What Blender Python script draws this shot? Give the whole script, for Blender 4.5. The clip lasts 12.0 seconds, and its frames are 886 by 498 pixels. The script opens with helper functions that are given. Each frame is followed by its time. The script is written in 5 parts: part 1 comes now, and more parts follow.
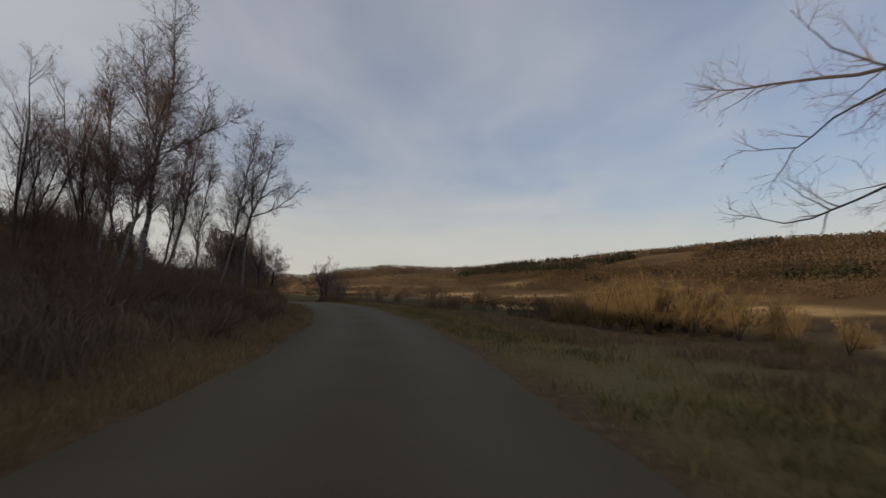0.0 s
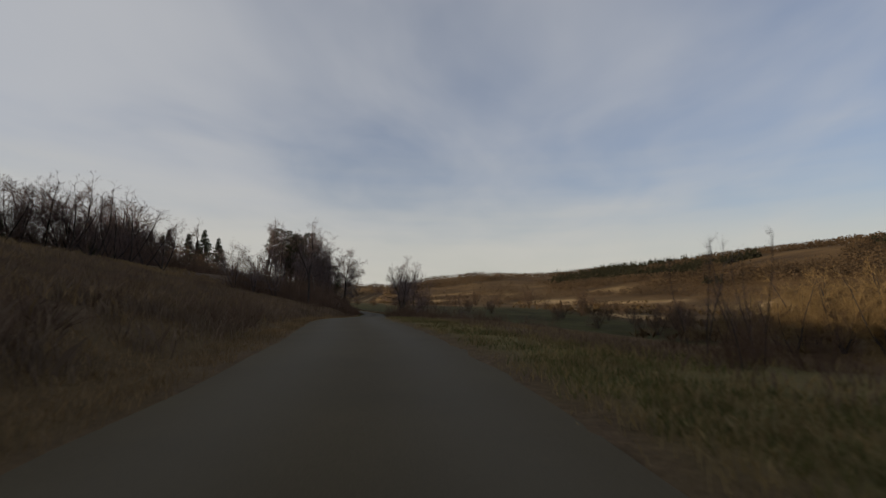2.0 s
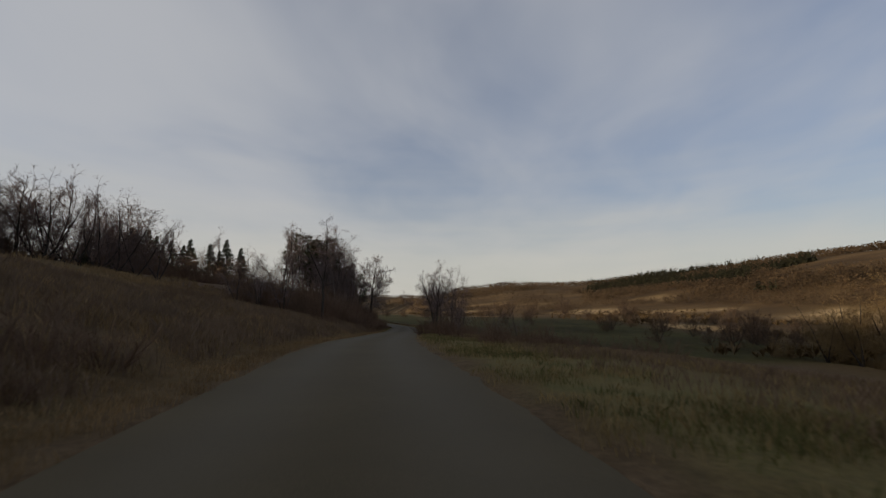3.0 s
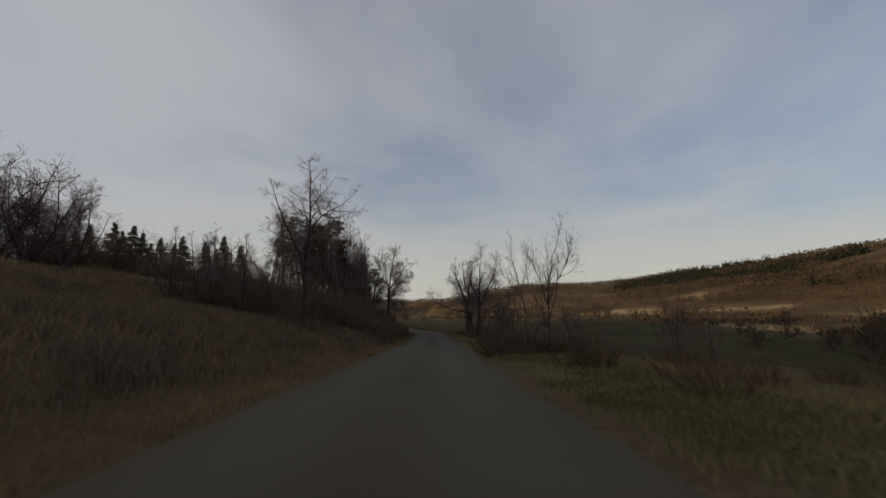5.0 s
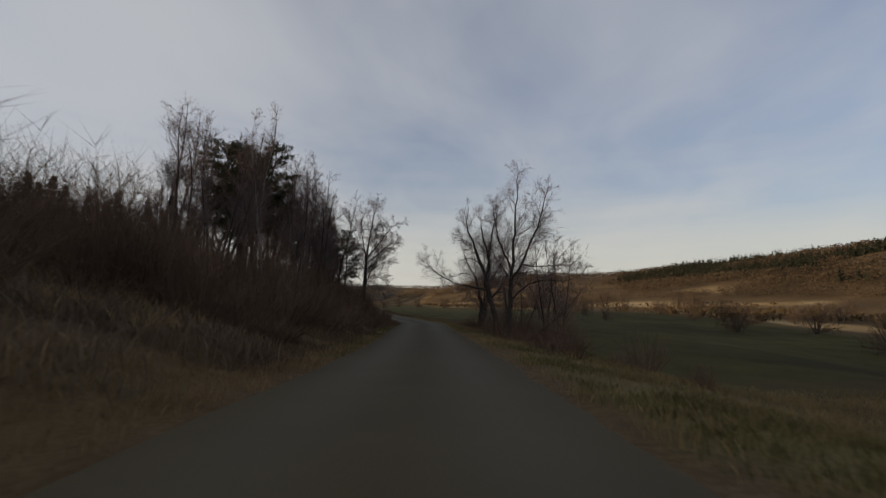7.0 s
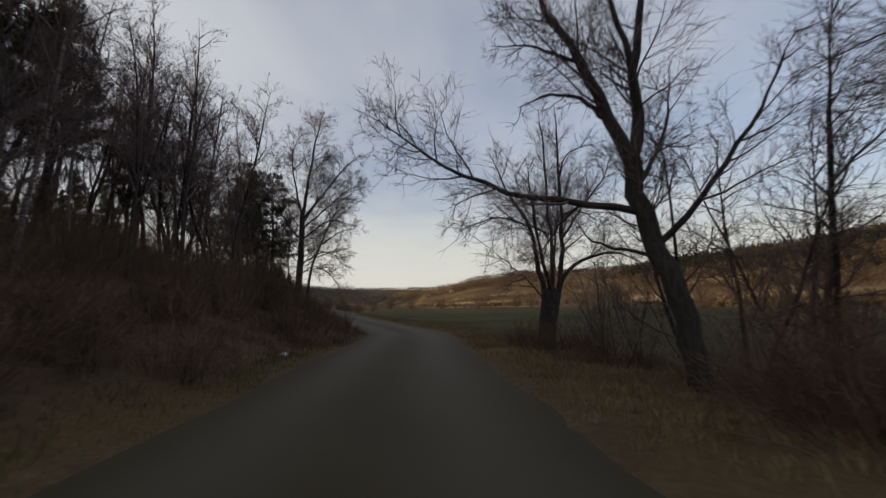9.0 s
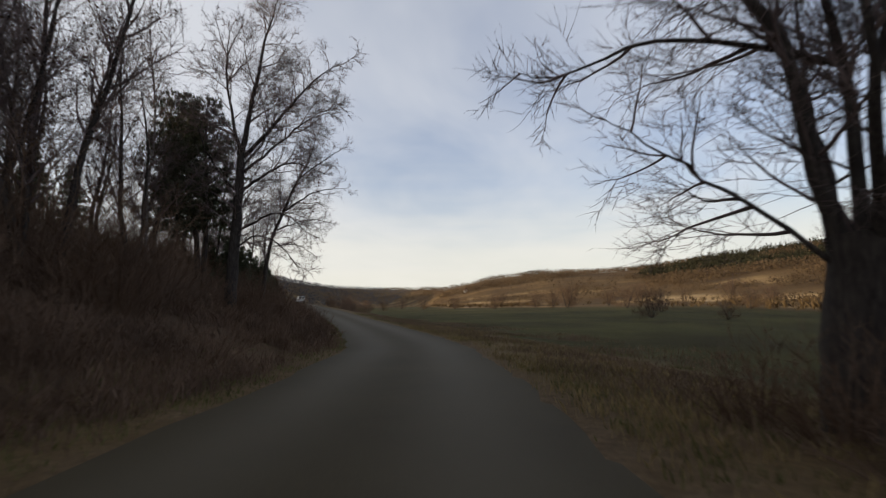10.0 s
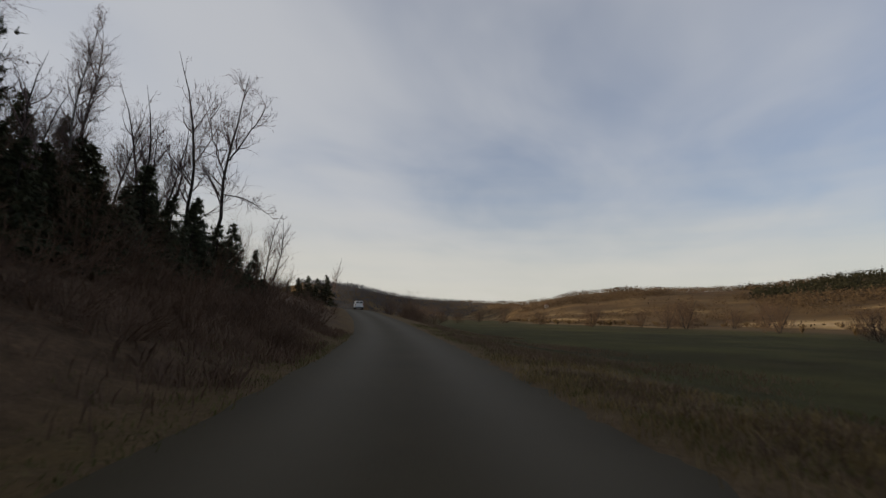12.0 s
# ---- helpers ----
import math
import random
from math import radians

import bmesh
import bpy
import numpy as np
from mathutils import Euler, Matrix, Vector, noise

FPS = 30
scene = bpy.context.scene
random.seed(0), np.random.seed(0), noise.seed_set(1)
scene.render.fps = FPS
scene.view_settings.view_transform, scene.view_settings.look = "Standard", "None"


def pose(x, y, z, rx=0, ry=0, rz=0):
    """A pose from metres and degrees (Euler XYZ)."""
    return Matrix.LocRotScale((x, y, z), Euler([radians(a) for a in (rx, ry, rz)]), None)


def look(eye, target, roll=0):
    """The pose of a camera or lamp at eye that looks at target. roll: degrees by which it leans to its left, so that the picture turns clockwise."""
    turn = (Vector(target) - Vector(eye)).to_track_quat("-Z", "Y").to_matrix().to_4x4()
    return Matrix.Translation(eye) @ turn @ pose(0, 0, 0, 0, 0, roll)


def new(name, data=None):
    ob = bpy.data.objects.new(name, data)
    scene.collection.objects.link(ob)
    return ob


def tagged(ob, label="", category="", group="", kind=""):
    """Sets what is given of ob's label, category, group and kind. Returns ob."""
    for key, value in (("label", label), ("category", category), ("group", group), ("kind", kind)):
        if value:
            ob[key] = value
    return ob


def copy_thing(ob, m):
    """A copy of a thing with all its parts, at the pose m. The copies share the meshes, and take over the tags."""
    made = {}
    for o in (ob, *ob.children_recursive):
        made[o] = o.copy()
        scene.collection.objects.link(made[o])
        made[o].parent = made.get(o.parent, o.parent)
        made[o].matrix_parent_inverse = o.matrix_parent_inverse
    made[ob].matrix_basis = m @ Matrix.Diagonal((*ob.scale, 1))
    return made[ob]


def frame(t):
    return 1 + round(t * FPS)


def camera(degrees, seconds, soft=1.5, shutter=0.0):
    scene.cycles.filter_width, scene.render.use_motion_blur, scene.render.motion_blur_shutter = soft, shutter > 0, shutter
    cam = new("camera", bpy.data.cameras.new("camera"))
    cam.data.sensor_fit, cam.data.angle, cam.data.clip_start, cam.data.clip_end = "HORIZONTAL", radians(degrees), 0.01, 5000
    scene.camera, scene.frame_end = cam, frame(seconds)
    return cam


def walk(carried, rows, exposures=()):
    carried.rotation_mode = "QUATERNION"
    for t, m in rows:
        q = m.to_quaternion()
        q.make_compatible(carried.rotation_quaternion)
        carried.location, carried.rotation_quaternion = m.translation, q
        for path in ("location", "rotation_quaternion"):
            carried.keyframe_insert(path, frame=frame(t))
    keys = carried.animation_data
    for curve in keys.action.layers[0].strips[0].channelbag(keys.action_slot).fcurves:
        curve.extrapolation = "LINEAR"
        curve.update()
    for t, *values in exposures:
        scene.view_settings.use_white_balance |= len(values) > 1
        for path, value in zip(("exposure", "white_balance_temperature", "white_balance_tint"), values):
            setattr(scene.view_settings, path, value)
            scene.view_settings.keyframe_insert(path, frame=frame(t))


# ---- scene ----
cam = camera(85.6, 12.0, soft=1.4, shutter=0.15)
ROWS = [
    (0, 0, 0, 1.30, 0.56, 5.8, 1),
    (0.5, -0.73, 7.01, 1.33, 3.08, 6.76, 1.04),
    (1, -1.66, 14.03, 1.35, 6.31, 7.02, 1.47),
    (1.5, -2.97, 20.92, 1.36, 8.87, 7.02, 0.93),
    (2, -4.66, 27.55, 1.46, 10.91, 6.66, 0.16),
    (2.5, -6.53, 33.71, 1.59, 12.70, 7.61, 0.69),
    (3, -8.48, 39.4, 1.70, 14.42, 7.92, -0.37),
    (5, -16.96, 60.11, 1.60, 16.48, 8.38, -1.32),
    (5.5, -18.96, 66.2, 1.70, 17.05, 7.89, -0.42),
    (6, -20.96, 72.61, 1.59, 17.20, 6.86, 0.42),
    (6.5, -23.09, 79.07, 1.32, 16.53, 6.88, 0.78),
    (8.5, -31.39, 106.49, 0.82, 15.00, 7.12, -1.18),
    (9, -33.58, 113.12, 0.73, 15.33, 7.12, -1.55),
    (9.5, -35.67, 119.67, 0.65, 15.90, 6.94, -1.39),
    (10, -37.73, 125.99, 0.62, 16.91, 7.18, -1.16),
    (10.5, -39.72, 132.13, 0.61, 18.66, 7.86, -0.56),
    (11, -42.07, 138.12, 0.55, 21.02, 8.36, 0.47),
    (11.5, -44.79, 143.98, 0.46, 23.69, 8.46, 0.97),
    (12, -47.73, 149.64, 0.41, 26.25, 8.78, 1.43),
]


def aim(x, y, z, yaw, pitch, roll):
    a, b = radians(yaw), radians(pitch)
    return look((x, y, z), (x - math.sin(a) * math.cos(b), y + math.cos(a) * math.cos(b), z + math.sin(b)), roll)


walk(cam, [(t, aim(*r)) for t, *r in ROWS], exposures=[(0.0, 0.1), (2.5, 0.0), (5.5, -0.05), (6.5, 0.05), (8.5, 0.3), (9.0, 0.42), (9.5, 0.6), (10.0, 0.68), (10.5, 0.6), (11.0, 0.42), (12.0, 0.18)])

# ---- world and sun ----
SUN_AZ, SUN_EL = -118.0, 7.0     # degrees clockwise from +y; the sun is low on the left, a little behind
world = bpy.data.worlds.new("sky")
scene.world = world
world.use_nodes = True
wt = world.node_tree
wt.nodes.clear()


def wnode(kind, **kw):
    n = wt.nodes.new(kind)
    for k, v in kw.items():
        n.inputs[k].default_value = v
    return n


sky = wt.nodes.new("ShaderNodeTexSky")
sky.sky_type, sky.sun_disc = "NISHITA", False
sky.sun_elevation, sky.sun_rotation = radians(SUN_EL), radians(SUN_AZ)
sky.air_density, sky.dust_density, sky.ozone_density = 1.0, 1.2, 1.5
geo = wt.nodes.new("ShaderNodeTexCoord")
sep = wt.nodes.new("ShaderNodeSeparateXYZ")
wt.links.new(geo.outputs["Generated"], sep.inputs[0])


def wmath(op, a, b=None):
    n = wt.nodes.new("ShaderNodeMath")
    n.operation = op
    for i, v in enumerate((a, b)):
        if v is None:
            continue
        if isinstance(v, (int, float)):
            n.inputs[i].default_value = v
        else:
            wt.links.new(v, n.inputs[i])
    return n.outputs[0]


# thin high cloud on a flat sheet overhead, drawn out along one direction
up = wmath("ADD", wmath("MAXIMUM", sep.outputs[2], 0.0), 0.12)
flat = wt.nodes.new("ShaderNodeCombineXYZ")
wt.links.new(wmath("DIVIDE", sep.outputs[0], up), flat.inputs[0])
wt.links.new(wmath("DIVIDE", sep.outputs[1], up), flat.inputs[1])
turn = wt.nodes.new("ShaderNodeMapping")
turn.inputs["Rotation"].default_value = (0, 0, radians(32))
turn.inputs["Scale"].default_value = (1.0, 0.62, 1.0)
turn.inputs["Location"].default_value = (3.1, 1.4, 0.0)
wt.links.new(flat.outputs[0], turn.inputs[0])
veil = wnode("ShaderNodeTexNoise", Scale=0.62, Detail=4.0, Roughness=0.5, Distortion=0.2)
wisp = wnode("ShaderNodeTexNoise", Scale=1.7, Detail=4.0, Roughness=0.5, Distortion=0.4)
for n in (veil, wisp):
    wt.links.new(turn.outputs[0], n.inputs["Vector"])
ramp = wt.nodes.new("ShaderNodeMapRange")
ramp.interpolation_type = "SMOOTHSTEP"
for k, v in (("From Min", 0.31), ("From Max", 0.70), ("To Min", 0.20), ("To Max", 0.84)):
    ramp.inputs[k].default_value = v
# more cloud on the left, clearer sky on the right
thick = wmath("ADD", wmath("ADD", wmath("MULTIPLY", veil.outputs[0], 0.44), 0.14), wmath("MULTIPLY", wisp.outputs[0], 0.30))
wt.links.new(wmath("SUBTRACT", thick, wmath("MULTIPLY", sep.outputs[0], 0.16)), ramp.inputs["Value"])
tint = wt.nodes.new("ShaderNodeVectorMath")
tint.operation = "MULTIPLY"
tint.inputs[1].default_value = (0.094, 0.104, 0.138)
wt.links.new(sky.outputs[0], tint.inputs[0])
mix = wt.nodes.new("ShaderNodeMix")
mix.data_type = "RGBA"
mix.inputs["B"].default_value = (0.442, 0.446, 0.457, 1)
wt.links.new(ramp.outputs[0], mix.inputs["Factor"])
wt.links.new(tint.outputs[0], mix.inputs["A"])
# a cream-coloured veil of thin cloud low down
low = wt.nodes.new("ShaderNodeMapRange")
low.interpolation_type = "SMOOTHSTEP"
for k, v in (("From Min", 0.02), ("From Max", 0.32), ("To Min", 0.85), ("To Max", 0.0)):
    low.inputs[k].default_value = v
streak = wnode("ShaderNodeTexNoise", Scale=1.5, Detail=3.0, Roughness=0.5)
long = wt.nodes.new("ShaderNodeMapping")
long.inputs["Scale"].default_value = (1.0, 1.0, 14.0)
wt.links.new(geo.outputs["Generated"], long.inputs[0])
wt.links.new(long.outputs[0], streak.inputs["Vector"])
wt.links.new(wmath("ADD", sep.outputs[2], wmath("MULTIPLY", wmath("SUBTRACT", streak.outputs[0], 0.5), 0.16)), low.inputs["Value"])
haze = wt.nodes.new("ShaderNodeMix")
haze.data_type = "RGBA"
haze.inputs["B"].default_value = (0.500, 0.482, 0.428, 1)
wt.links.new(low.outputs[0], haze.inputs["Factor"])
wt.links.new(mix.outputs["Result"], haze.inputs["A"])
back = wnode("ShaderNodeBackground", Strength=1.12)
wt.links.new(haze.outputs["Result"], back.inputs["Color"])
wout = wt.nodes.new("ShaderNodeOutputWorld")
wt.links.new(back.outputs[0], wout.inputs[0])

sun = new("sun", bpy.data.lights.new("sun", "SUN"))
sun.data.energy, sun.data.angle, sun.data.color = 3.6, radians(0.6), (1.0, 0.80, 0.55)
az, el = radians(SUN_AZ), radians(SUN_EL)
sun.matrix_world = look((0, 0, 0), (-math.sin(az) * math.cos(el), -math.cos(az) * math.cos(el), -math.sin(el)))


# ---- materials ----
def material(name, roughness=0.9, specular=0.2):
    m = bpy.data.materials.new(name)
    m.use_nodes = True
    b = m.node_tree.nodes["Principled BSDF"]
    b.inputs["Roughness"].default_value = roughness
    b.inputs["Specular IOR Level"].default_value = specular
    return m, m.node_tree, b


def colour_noise(nt, coord, scale, stops, detail=4.0, rough=0.6):
    n = nt.nodes.new("ShaderNodeTexNoise")
    n.inputs["Scale"].default_value, n.inputs["Detail"].default_value, n.inputs["Roughness"].default_value = scale, detail, rough
    nt.links.new(coord, n.inputs["Vector"])
    r = nt.nodes.new("ShaderNodeValToRGB")
    while len(r.color_ramp.elements) < len(stops):
        r.color_ramp.elements.new(0.5)
    for e, (p, c) in zip(r.color_ramp.elements, stops):
        e.position, e.color = p, (*c, 1)
    nt.links.new(n.outputs["Fac"], r.inputs["Fac"])
    return r.outputs["Color"], n.outputs["Fac"]


def blend(nt, fac, a, b, mode="MIX"):
    n = nt.nodes.new("ShaderNodeMix")
    n.data_type, n.blend_type = "RGBA", mode
    for key, v in (("Factor", fac), ("A", a), ("B", b)):
        if isinstance(v, (int, float)):
            n.inputs[key].default_value = v
        elif isinstance(v, tuple):
            n.inputs[key].default_value = (*v, 1)
        else:
            nt.links.new(v, n.inputs[key])
    return n.outputs["Result"]


def bump(nt, b, height, strength, distance):
    n = nt.nodes.new("ShaderNodeBump")
    n.inputs["Strength"].default_value, n.inputs["Distance"].default_value = strength, distance
    nt.links.new(height, n.inputs["Height"])
    nt.links.new(n.outputs[0], b.inputs["Normal"])


def world_xyz(nt):
    return nt.nodes.new("ShaderNodeNewGeometry").outputs["Position"]


def varied(name, dark, light, roughness=0.9, island=True, scale=3.0, specular=0.15, swing=(0.70, 1.15), through_light=0.0):
    """A plant's surface: its colour goes from dark to light from piece to piece and over its length."""
    m, nt, b = material(name, roughness, specular)
    g = nt.nodes.new("ShaderNodeNewGeometry")
    info = nt.nodes.new("ShaderNodeObjectInfo")
    src = g.outputs["Random Per Island"] if island else info.outputs["Random"]
    base = blend(nt, src, dark, light)
    grain, _ = colour_noise(nt, g.outputs["Position"], scale, [(0.34, (swing[0],) * 3), (0.66, (swing[1], swing[1] * 0.98, swing[1] * 0.94))])
    colour = blend(nt, 1.0, base, grain, "MULTIPLY")
    nt.links.new(colour, b.inputs["Base Color"])
    if through_light:      # thin twig haze lets light pass
        tr, mx = nt.nodes.new("ShaderNodeBsdfTranslucent"), nt.nodes.new("ShaderNodeMixShader")
        nt.links.new(colour, tr.inputs["Color"])
        mx.inputs[0].default_value = through_light
        nt.links.new(b.outputs[0], mx.inputs[1])
        nt.links.new(tr.outputs[0], mx.inputs[2])
        nt.links.new(mx.outputs[0], nt.nodes["Material Output"].inputs["Surface"])
    return m


def bark(name, base, dark, bands=0.0):
    m, nt, b = material(name, 0.92, 0.15)
    tc = nt.nodes.new("ShaderNodeTexCoord").outputs["Object"]
    mp = nt.nodes.new("ShaderNodeMapping")
    mp.inputs["Scale"].default_value = (3.0, 3.0, 9.0) if bands else (14.0, 14.0, 2.2)
    nt.links.new(tc, mp.inputs[0])
    c, f = colour_noise(nt, mp.outputs[0], 1.6, [(0.38, dark), (0.52 if bands else 0.66, base)], 5.0, 0.65)
    nt.links.new(c, b.inputs["Base Color"])
    bump(nt, b, f, 0.5, 0.02)
    return m


BARK = bark("grey_brown_bark", (0.080, 0.066, 0.055), (0.034, 0.028, 0.024))
BIRCH = bark("white_birch_bark", (0.22, 0.195, 0.17), (0.06, 0.05, 0.042), bands=1.0)
TWIG = varied("purple_brown_twigs", (0.125, 0.092, 0.086), (0.21, 0.155, 0.142), scale=0.6)
BIRCH_TWIG = varied("reddish_birch_twigs", (0.11, 0.072, 0.064), (0.2, 0.145, 0.125), scale=0.6)
WILLOW_TWIG = varied("ochre_willow_twigs", (0.17, 0.115, 0.052), (0.27, 0.185, 0.088), scale=0.3)
BRUSH = varied("dark_dead_brush", (0.13, 0.082, 0.054), (0.18, 0.116, 0.078), scale=0.5)
NEEDLE = varied("dark_green_needles", (0.055, 0.06, 0.036), (0.1, 0.105, 0.058), scale=1.2)
LEAF = varied("withered_brown_leaves", (0.055, 0.032, 0.018), (0.12, 0.070, 0.036), scale=1.5)
OLIVE = varied("olive_dead_grass", (0.245, 0.178, 0.08), (0.325, 0.238, 0.11), scale=0.35)
STRAW = varied("dead_grass", (0.215, 0.142, 0.07), (0.31, 0.208, 0.105), scale=0.35)
GREEN = varied("short_green_grass", (0.105, 0.104, 0.036), (0.165, 0.152, 0.056), scale=0.5)
FAR_WOOD = varied("far_bare_wood", (0.112, 0.076, 0.044), (0.138, 0.094, 0.054), scale=0.022, swing=(0.68, 1.35), through_light=0.5)
# the next wood has the blue-grey of distant haze mixed into its colour
HAZE_TINTED_WOOD = varied("distant_haze_tinted_wood", (0.090, 0.092, 0.102), (0.115, 0.118, 0.130), scale=0.01, through_light=0.45)
WEED = varied("brown_dead_weeds", (0.168, 0.115, 0.074), (0.225, 0.157, 0.102), scale=0.4)
BUSH_TWIG = varied("brown_bush_twigs", (0.085, 0.056, 0.038), (0.15, 0.100, 0.066), scale=0.3)
SCRUB = varied("ochre_valley_scrub", (0.095, 0.062, 0.030), (0.16, 0.108, 0.054), scale=0.06)
FAR_PINE = varied("far_conifers", (0.034, 0.034, 0.020), (0.058, 0.054, 0.030), scale=0.02, through_light=0.4)


def ground_material():
    """Dead grass, leaf litter, a green crop, straw-coloured meadow and brown hillside, by the sheet's own zones."""
    m, nt, b = material("meadow_ground", 0.97, 0.08)
    p = world_xyz(nt)
    zone = nt.nodes.new("ShaderNodeVertexColor")
    zone.layer_name = "zone"
    z = nt.nodes.new("ShaderNodeSeparateColor")
    nt.links.new(zone.outputs["Color"], z.inputs[0])
    grass, h = colour_noise(nt, p, 0.55, [(0.30, (0.085, 0.056, 0.027)), (0.52, (0.138, 0.093, 0.045)), (0.72, (0.117, 0.088, 0.039))], 8.0, 0.68)
    crop, _ = colour_noise(nt, p, 0.22, [(0.28, (0.044, 0.035, 0.013)), (0.50, (0.060, 0.056, 0.019)), (0.74, (0.088, 0.074, 0.028))], 8.0, 0.68)
    patch, _ = colour_noise(nt, p, 0.045, [(0.34, (0.657, 0.600, 0.558)), (0.66, (1.25, 1.25, 1.15))], 5.0, 0.6)
    crop = blend(nt, 1.0, crop, patch, "MULTIPLY")
    meadow, _ = colour_noise(nt, p, 0.035, [(0.36, (0.233, 0.145, 0.063)), (0.52, (0.382, 0.260, 0.122)), (0.66, (0.509, 0.360, 0.189))], 6.0, 0.6)
    hill, _ = colour_noise(nt, p, 0.018, [(0.32, (0.069, 0.044, 0.022)), (0.52, (0.122, 0.076, 0.034)), (0.70, (0.180, 0.115, 0.050))], 7.0, 0.62)
    under = nt.nodes.new("ShaderNodeVertexColor")
    under.layer_name = "woodland"
    w = nt.nodes.new("ShaderNodeSeparateColor")
    nt.links.new(under.outputs["Color"], w.inputs[0])
    olive, _ = colour_noise(nt, p, 0.7, [(0.30, (0.132, 0.112, 0.043)), (0.50, (0.180, 0.140, 0.058)), (0.72, (0.118, 0.118, 0.044))], 8.0, 0.68)
    c = blend(nt, w.outputs[1], grass, olive)
    c = blend(nt, z.outputs[0], c, crop)
    c = blend(nt, z.outputs[1], c, meadow)
    c = blend(nt, z.outputs[2], c, hill)
    litter, _ = colour_noise(nt, p, 3.5, [(0.30, (0.074, 0.050, 0.029)), (0.55, (0.143, 0.098, 0.058)), (0.75, (0.212, 0.152, 0.094))], 8.0, 0.7)
    c = blend(nt, zone.outputs["Alpha"], c, litter)
    mould, _ = colour_noise(nt, p, 1.8, [(0.30, (0.069, 0.046, 0.029)), (0.55, (0.122, 0.080, 0.050)), (0.75, (0.175, 0.114, 0.068))], 8.0, 0.7)
    c = blend(nt, w.outputs[0], c, mould)
    fine, fh = colour_noise(nt, p, 9.0, [(0.25, (0.620,0.62,0.62)), (0.75, (1.25, 1.22, 1.15))], 6.0, 0.7)
    nt.links.new(blend(nt, 1.0, c, fine, "MULTIPLY"), b.inputs["Base Color"])
    bump(nt, b, fh, 0.9, 0.08)
    return m


def asphalt_material():
    m, nt, b = material("old_asphalt", 0.80, 0.13)
    p = world_xyz(nt)
    broad, _ = colour_noise(nt, p, 0.35, [(0.3, (0.069, 0.055, 0.032)), (0.7, (0.090, 0.072, 0.041))], 5.0)
    grit, gh = colour_noise(nt, p, 60.0, [(0.3, (0.756, 0.720, 0.648)), (0.75, (1.30, 1.28, 1.25))], 3.0, 0.7)
    c = blend(nt, 1.0, broad, grit, "MULTIPLY")
    # smoother, paler wheel tracks from the strip's own across coordinate
    uv = nt.nodes.new("ShaderNodeUVMap")
    s = nt.nodes.new("ShaderNodeSeparateXYZ")
    nt.links.new(uv.outputs[0], s.inputs[0])
    w = nt.nodes.new("ShaderNodeMath")
    w.operation = "COSINE"
    k = nt.nodes.new("ShaderNodeMath")
    k.operation, k.inputs[1].default_value = "MULTIPLY", 4 * math.pi
    nt.links.new(s.outputs[0], k.inputs[0])
    nt.links.new(k.outputs[0], w.inputs[0])
    r = nt.nodes.new("ShaderNodeMapRange")
    for key, v in (("From Min", -1.0), ("From Max", 1.0), ("To Min", 0.45), ("To Max", 0.0)):
        r.inputs[key].default_value = v
    nt.links.new(w.outputs[0], r.inputs["Value"])
    # past about 100 m of run the asphalt colour drops to two thirds
    darker_from = nt.nodes.new("ShaderNodeMapRange")
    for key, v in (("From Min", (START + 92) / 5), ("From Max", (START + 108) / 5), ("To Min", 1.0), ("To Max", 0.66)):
        darker_from.inputs[key].default_value = v
    nt.links.new(s.outputs[1], darker_from.inputs["Value"])
    toned = nt.nodes.new("ShaderNodeVectorMath")
    toned.operation = "SCALE"
    nt.links.new(c, toned.inputs[0])
    nt.links.new(darker_from.outputs[0], toned.inputs["Scale"])
    c = toned.outputs[0]
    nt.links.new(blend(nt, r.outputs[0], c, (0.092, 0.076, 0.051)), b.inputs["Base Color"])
    polish = nt.nodes.new("ShaderNodeMapRange")
    for key, v in (("From Min", 0.0), ("From Max", 0.45), ("To Min", 0.84), ("To Max", 0.77)):
        polish.inputs[key].default_value = v
    nt.links.new(r.outputs[0], polish.inputs["Value"])
    nt.links.new(polish.outputs[0], b.inputs["Roughness"])
    bump(nt, b, gh, 0.4, 0.006)
    return m




# ---- the lie of the land ----
# centre of the road: x, y, height of its surface
ROAD = [(1.2, -60, 0.7), (0.3, -30, 0.35), (-0.45, 0, 0.0), (-3.4, 20.8, 0.06), (-8.9, 39.2, 0.40), (-17.4, 60.0, 0.42), (-23.5, 78.9, 0.02),
        (-31.95, 106.35, -0.50), (-38.57, 125.72, -0.68), (-42.55, 137.9, -0.78), (-47.65, 149.72, -0.90), (-64.6, 176.75, -0.4), (-84.5, 203.0, 1.0),
        (-112.0, 236.0, 2.8), (-150.0, 277.0, 3.8), (-260.0, 392.0, 5.0), (-520.0, 660.0, 8.0)]


def spline(points, step):
    p = np.array([2 * np.array(points[0]) - points[1], *points, 2 * np.array(points[-1]) - points[-2]], float)
    out = []
    for a, b, c, d in zip(p, p[1:], p[2:], p[3:]):
        n = max(2, int(np.linalg.norm(c - b) / step))
        for t in np.arange(n) / n:
            out.append(0.5 * (2 * b + (c - a) * t + (2 * a - 5 * b + 4 * c - d) * t * t + (3 * b - a - 3 * c + d) * t ** 3))
    out.append(p[-2])
    return np.array(out)


LINE = spline(ROAD, 3.0)
SEG = LINE[1:, :2] - LINE[:-1, :2]
SEG_LEN = np.linalg.norm(SEG, axis=1)
RUN = np.r_[0, np.cumsum(SEG_LEN)]
START = np.interp(0, LINE[:, 1], RUN)       # run at y = 0


